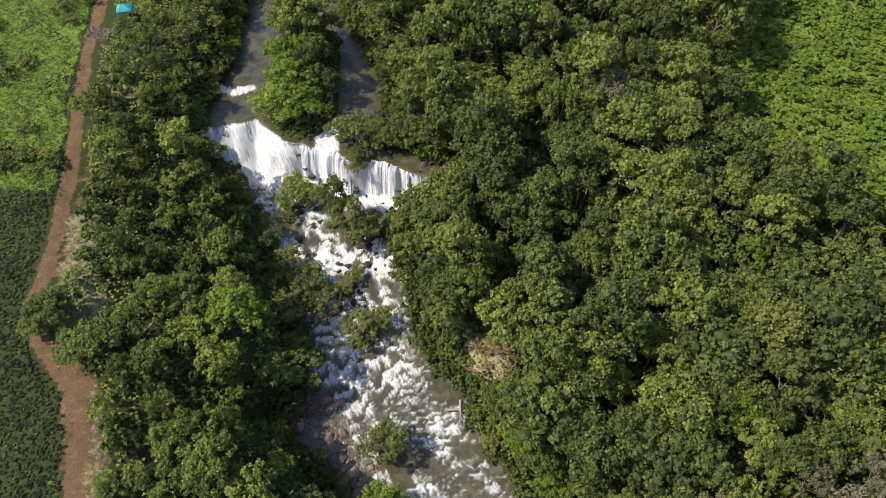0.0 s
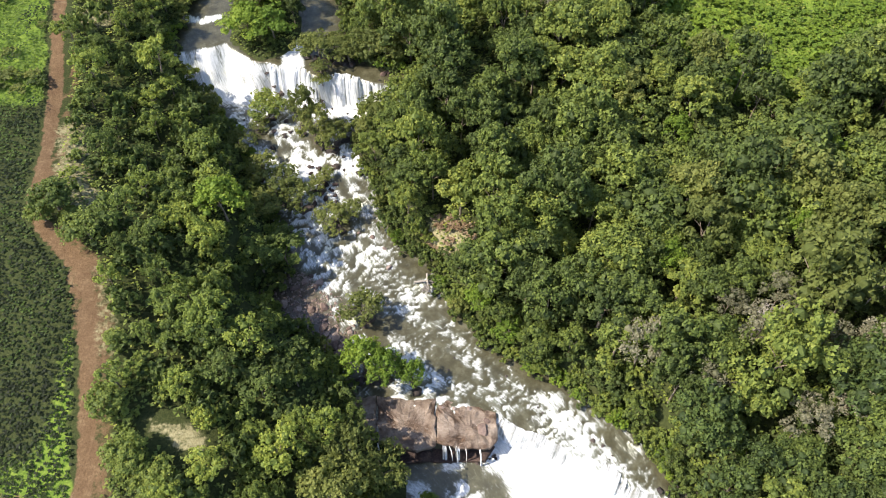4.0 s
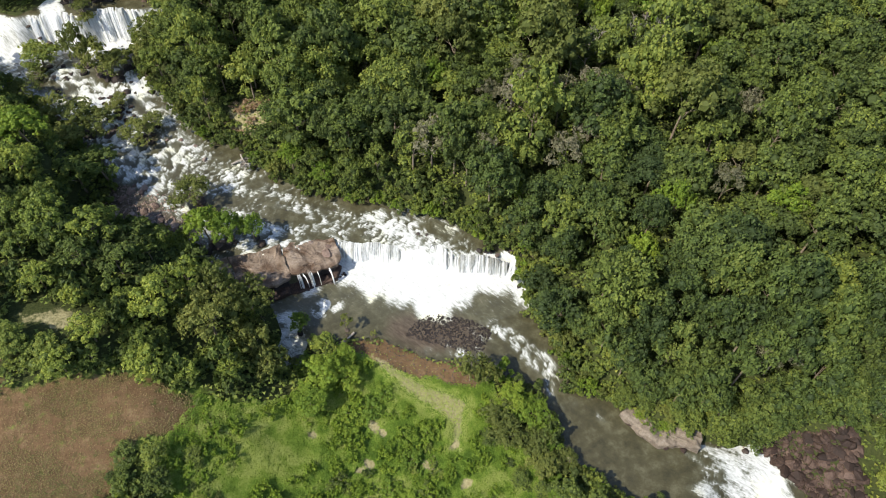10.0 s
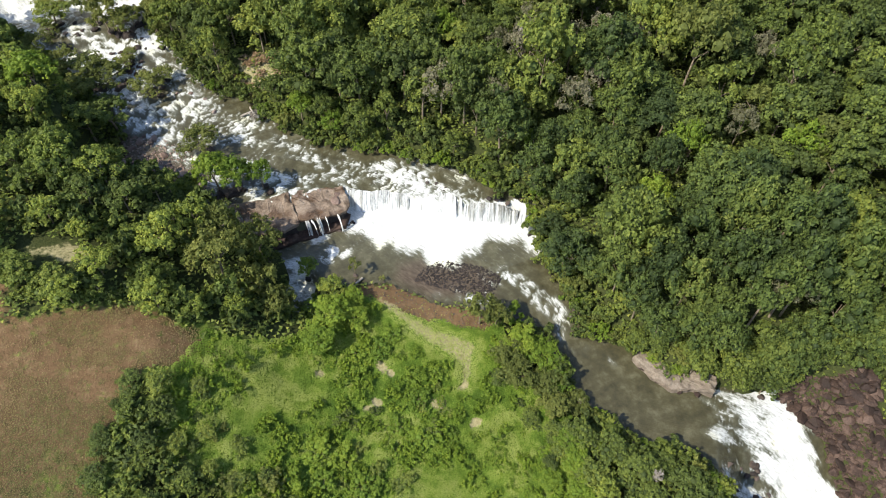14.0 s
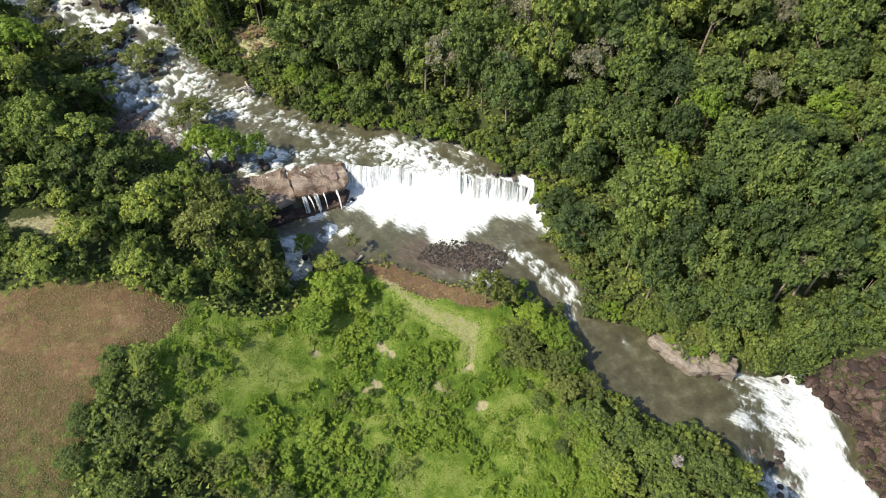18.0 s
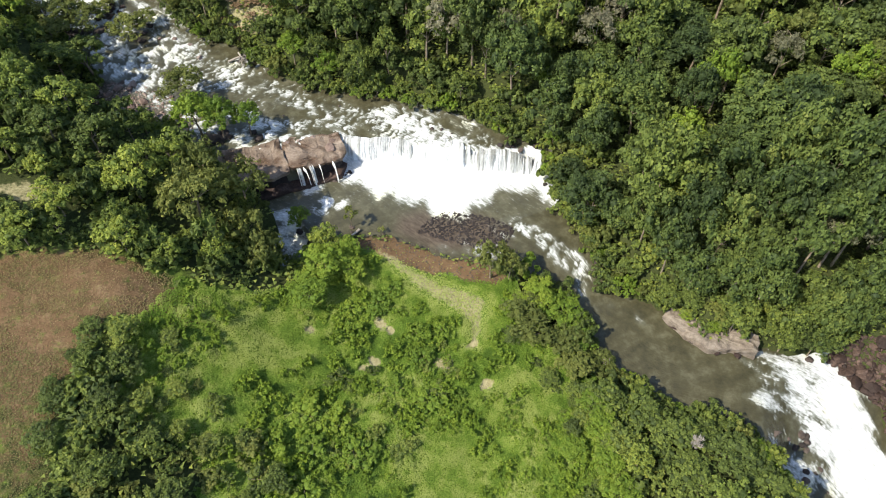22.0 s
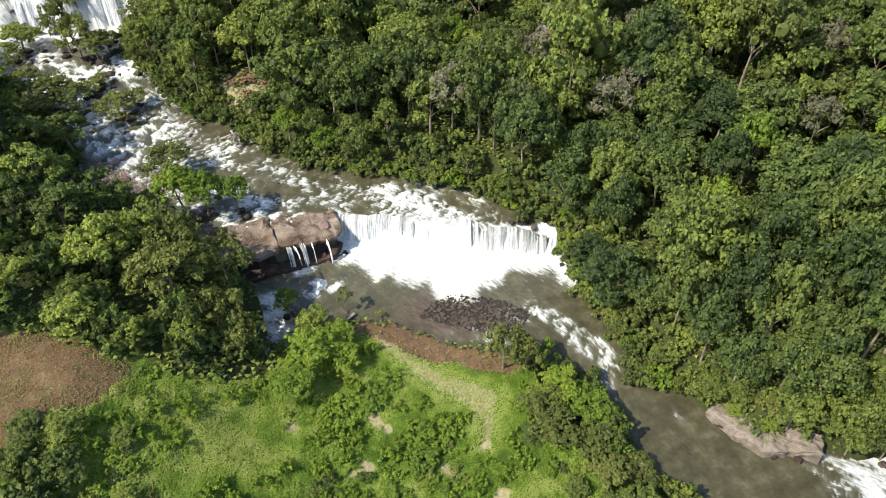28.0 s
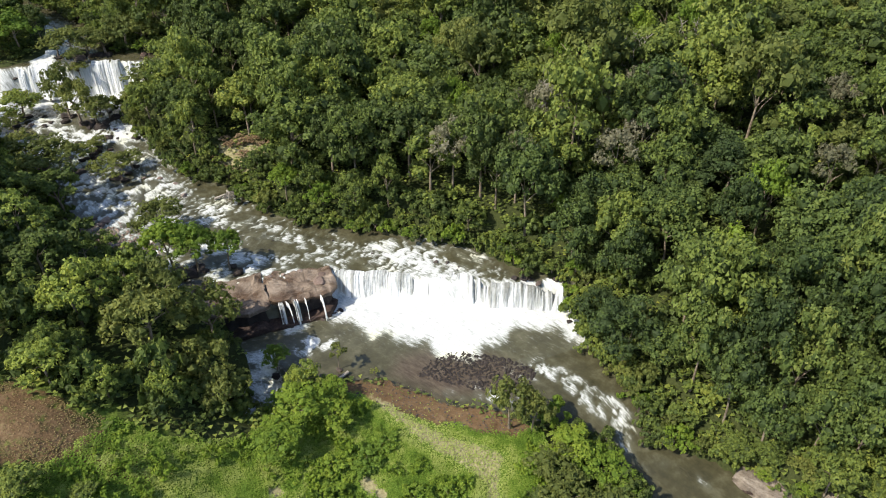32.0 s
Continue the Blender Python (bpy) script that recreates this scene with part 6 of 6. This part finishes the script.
waterfall([(-13.4, 88.0), (-11.4, 87.6), (-9.0, 86.7), (-7.4, 86.2)], (-0.2, -0.98), 6.4, 1.7, "white fall between olive trees", 0.30, 7)
waterfall([(-7.0, 85.9), (-6.1, 85.4), (-5.2, 85.0)], (-0.2, -0.98), 5.6, 1.2, "thin strands of the white fall between olive trees", 0.75, 10)
waterfall([(-2.4, 84.4), (-1.2, 84.3)], (-0.1, -1.0), 5.0, 0.9, "stringy white side fall among red rocks", 0.6, 8)
waterfall([(-0.8, 84.1), (0.4, 84.0), (1.6, 83.6)], (-0.1, -1.0), 4.6, 0.8, "stringy white side fall among red rocks", 0.7, 11)
# ---------------------------------------------------------------- dead trees and driftwood
def bare_tree(name, x, y, tall, spread_deg, seed, label, z=None, lying=0.0):
    """A leafless tree: trunk, limbs and twigs as separate parts."""
    gg = random.Random(seed)
    root = new(name)
    z = float(ground(x, y)) if z is None else z
    root.matrix_basis = pose(x, y, z, 0, lying, gg.uniform(0, 360))
    top = Vector((gg.uniform(-0.6, 0.6), gg.uniform(-0.6, 0.6), tall))
    v, f = tube([(0, 0, -0.4), top * 0.5 + Vector((0.2, -0.1, 0)), top], [0.22, 0.16, 0.07])
    part("trunk", mesh_of("trunk", v, f, DEADWOOD, shade=True), root)
    for k in range(15):
        a, h = k * 2.4 + gg.uniform(-0.5, 0.5), gg.uniform(0.45, 0.9)
        o = top * h
        reach = tall * gg.uniform(0.10, 0.20) * (1.4 - 0.6 * h)
        tip = o + Vector((math.cos(a) * reach, math.sin(a) * reach, tall * gg.uniform(0.18, 0.30)))
        pieces = [tube([o, o.lerp(tip, 0.5) + Vector((math.cos(a), math.sin(a), -0.4)) * reach * 0.2, tip], [0.07, 0.045, 0.02], 4)]
        for _ in range(16):
            q = o.lerp(tip, gg.uniform(0.3, 1.0))
            e = q + Vector((gg.uniform(-1, 1), gg.uniform(-1, 1), gg.uniform(0.2, 1.3))) * tall * 0.075
            pieces.append(tube([q, e], [0.030, 0.012], 3))
        v, f = join(pieces)
        part("limb", mesh_of("limb", v, f, DEADWOOD), root)
    return tagged(root, label, "dead tree", "dead trees")


bare_tree("dead_tree", 88.5, 25.8, 13.5, 40, 1, "tall bare grey dead tree above the canopy")
bare_tree("dead_tree", 65.2, 29.2, 11.5, 40, 2, "bare grey dead tree among green crowns")
bare_tree("dead_tree", 78.2, 25.2, 11.0, 40, 3, "leafless pale tree among green crowns")
bare_tree("dead_tree", 74.4, 27.6, 10.5, 40, 4, "leafless pale tree among green crowns")
bare_tree("dead_tree", 48.9, 26.6, 10.8, 40, 5, "bare grey dead tree among green crowns")
bare_tree("dead_tree", 63.5, 19.0, 10.0, 40, 6, "bare grey dead tree among green crowns")
bare_tree("dead_tree", 45.0, 58.6, 8.0, 40, 7, "leaning bare trunk over the canopy", lying=35)
bare_tree("driftwood", 2.6, 46.8, 4.2, 30, 8, "bare washed-up tree lying in the rapids", z=-8.6, lying=-78)
bare_tree("driftwood", 0.8, 45.6, 3.4, 30, 9, "bare washed-up tree lying in the rapids", z=-8.7, lying=-80)
bare_tree("driftwood", 7.8, 4.2, 3.0, 30, 10, "bare driftwood on the gravel spit", z=-12.9, lying=84)
bare_tree("dead_bush", 29.6, -28.6, 2.6, 30, 11, "bare grey bush on the river bank")
bare_tree("dead_bush", 31.8, -43.4, 4.2, 30, 12, "bare grey branches among green bushes")


# ---------------------------------------------------------------- the shelter by the track
n = Nodes("teal_fabric", 0.6, 0.3)
n.color(n.mix(n.noise(2.0, 3), rgb(0.05, 0.42, 0.42), rgb(0.09, 0.55, 0.53)))
TEAL = n.mat
n = Nodes("painted_steel", 0.4, 0.5)
n.color(rgb(0.55, 0.56, 0.56))
STEEL = n.mat
shelter = new("canopy_tent")
shelter.matrix_basis = pose(-62.4, 121.0, float(ground(-62.4, 121.0)), 0, 0, 12)
tagged(shelter, "small teal canopy tent standing beside the red track", "tent")
bm = bmesh.new()
low = [bm.verts.new((sx * 1.45, sy * 1.45, 2.1)) for sx, sy in ((-1, -1), (1, -1), (1, 1), (-1, 1))]
hem = [bm.verts.new((sx * 1.45, sy * 1.45, 1.85)) for sx, sy in ((-1, -1), (1, -1), (1, 1), (-1, 1))]
peak = bm.verts.new((0, 0, 3.0))
for k in range(4):
    bm.faces.new((low[k], low[(k + 1) % 4], peak))
    bm.faces.new((hem[k], hem[(k + 1) % 4], low[(k + 1) % 4], low[k]))
bmesh.ops.solidify(bm, geom=bm.faces[:], thickness=0.03)
roof_mesh = bpy.data.meshes.new("roof")
bm.to_mesh(roof_mesh)
bm.free()
roof_mesh.materials.append(TEAL)
part("roof", roof_mesh, shelter, "teal fabric roof")
for sx, sy in ((-1, -1), (1, -1), (1, 1), (-1, 1)):
    v, f = tube([(sx * 1.35, sy * 1.35, -0.1), (sx * 1.35, sy * 1.35, 2.05)], [0.03, 0.03], 6)
    part("leg", mesh_of("leg", v, f, STEEL, shade=True), shelter)
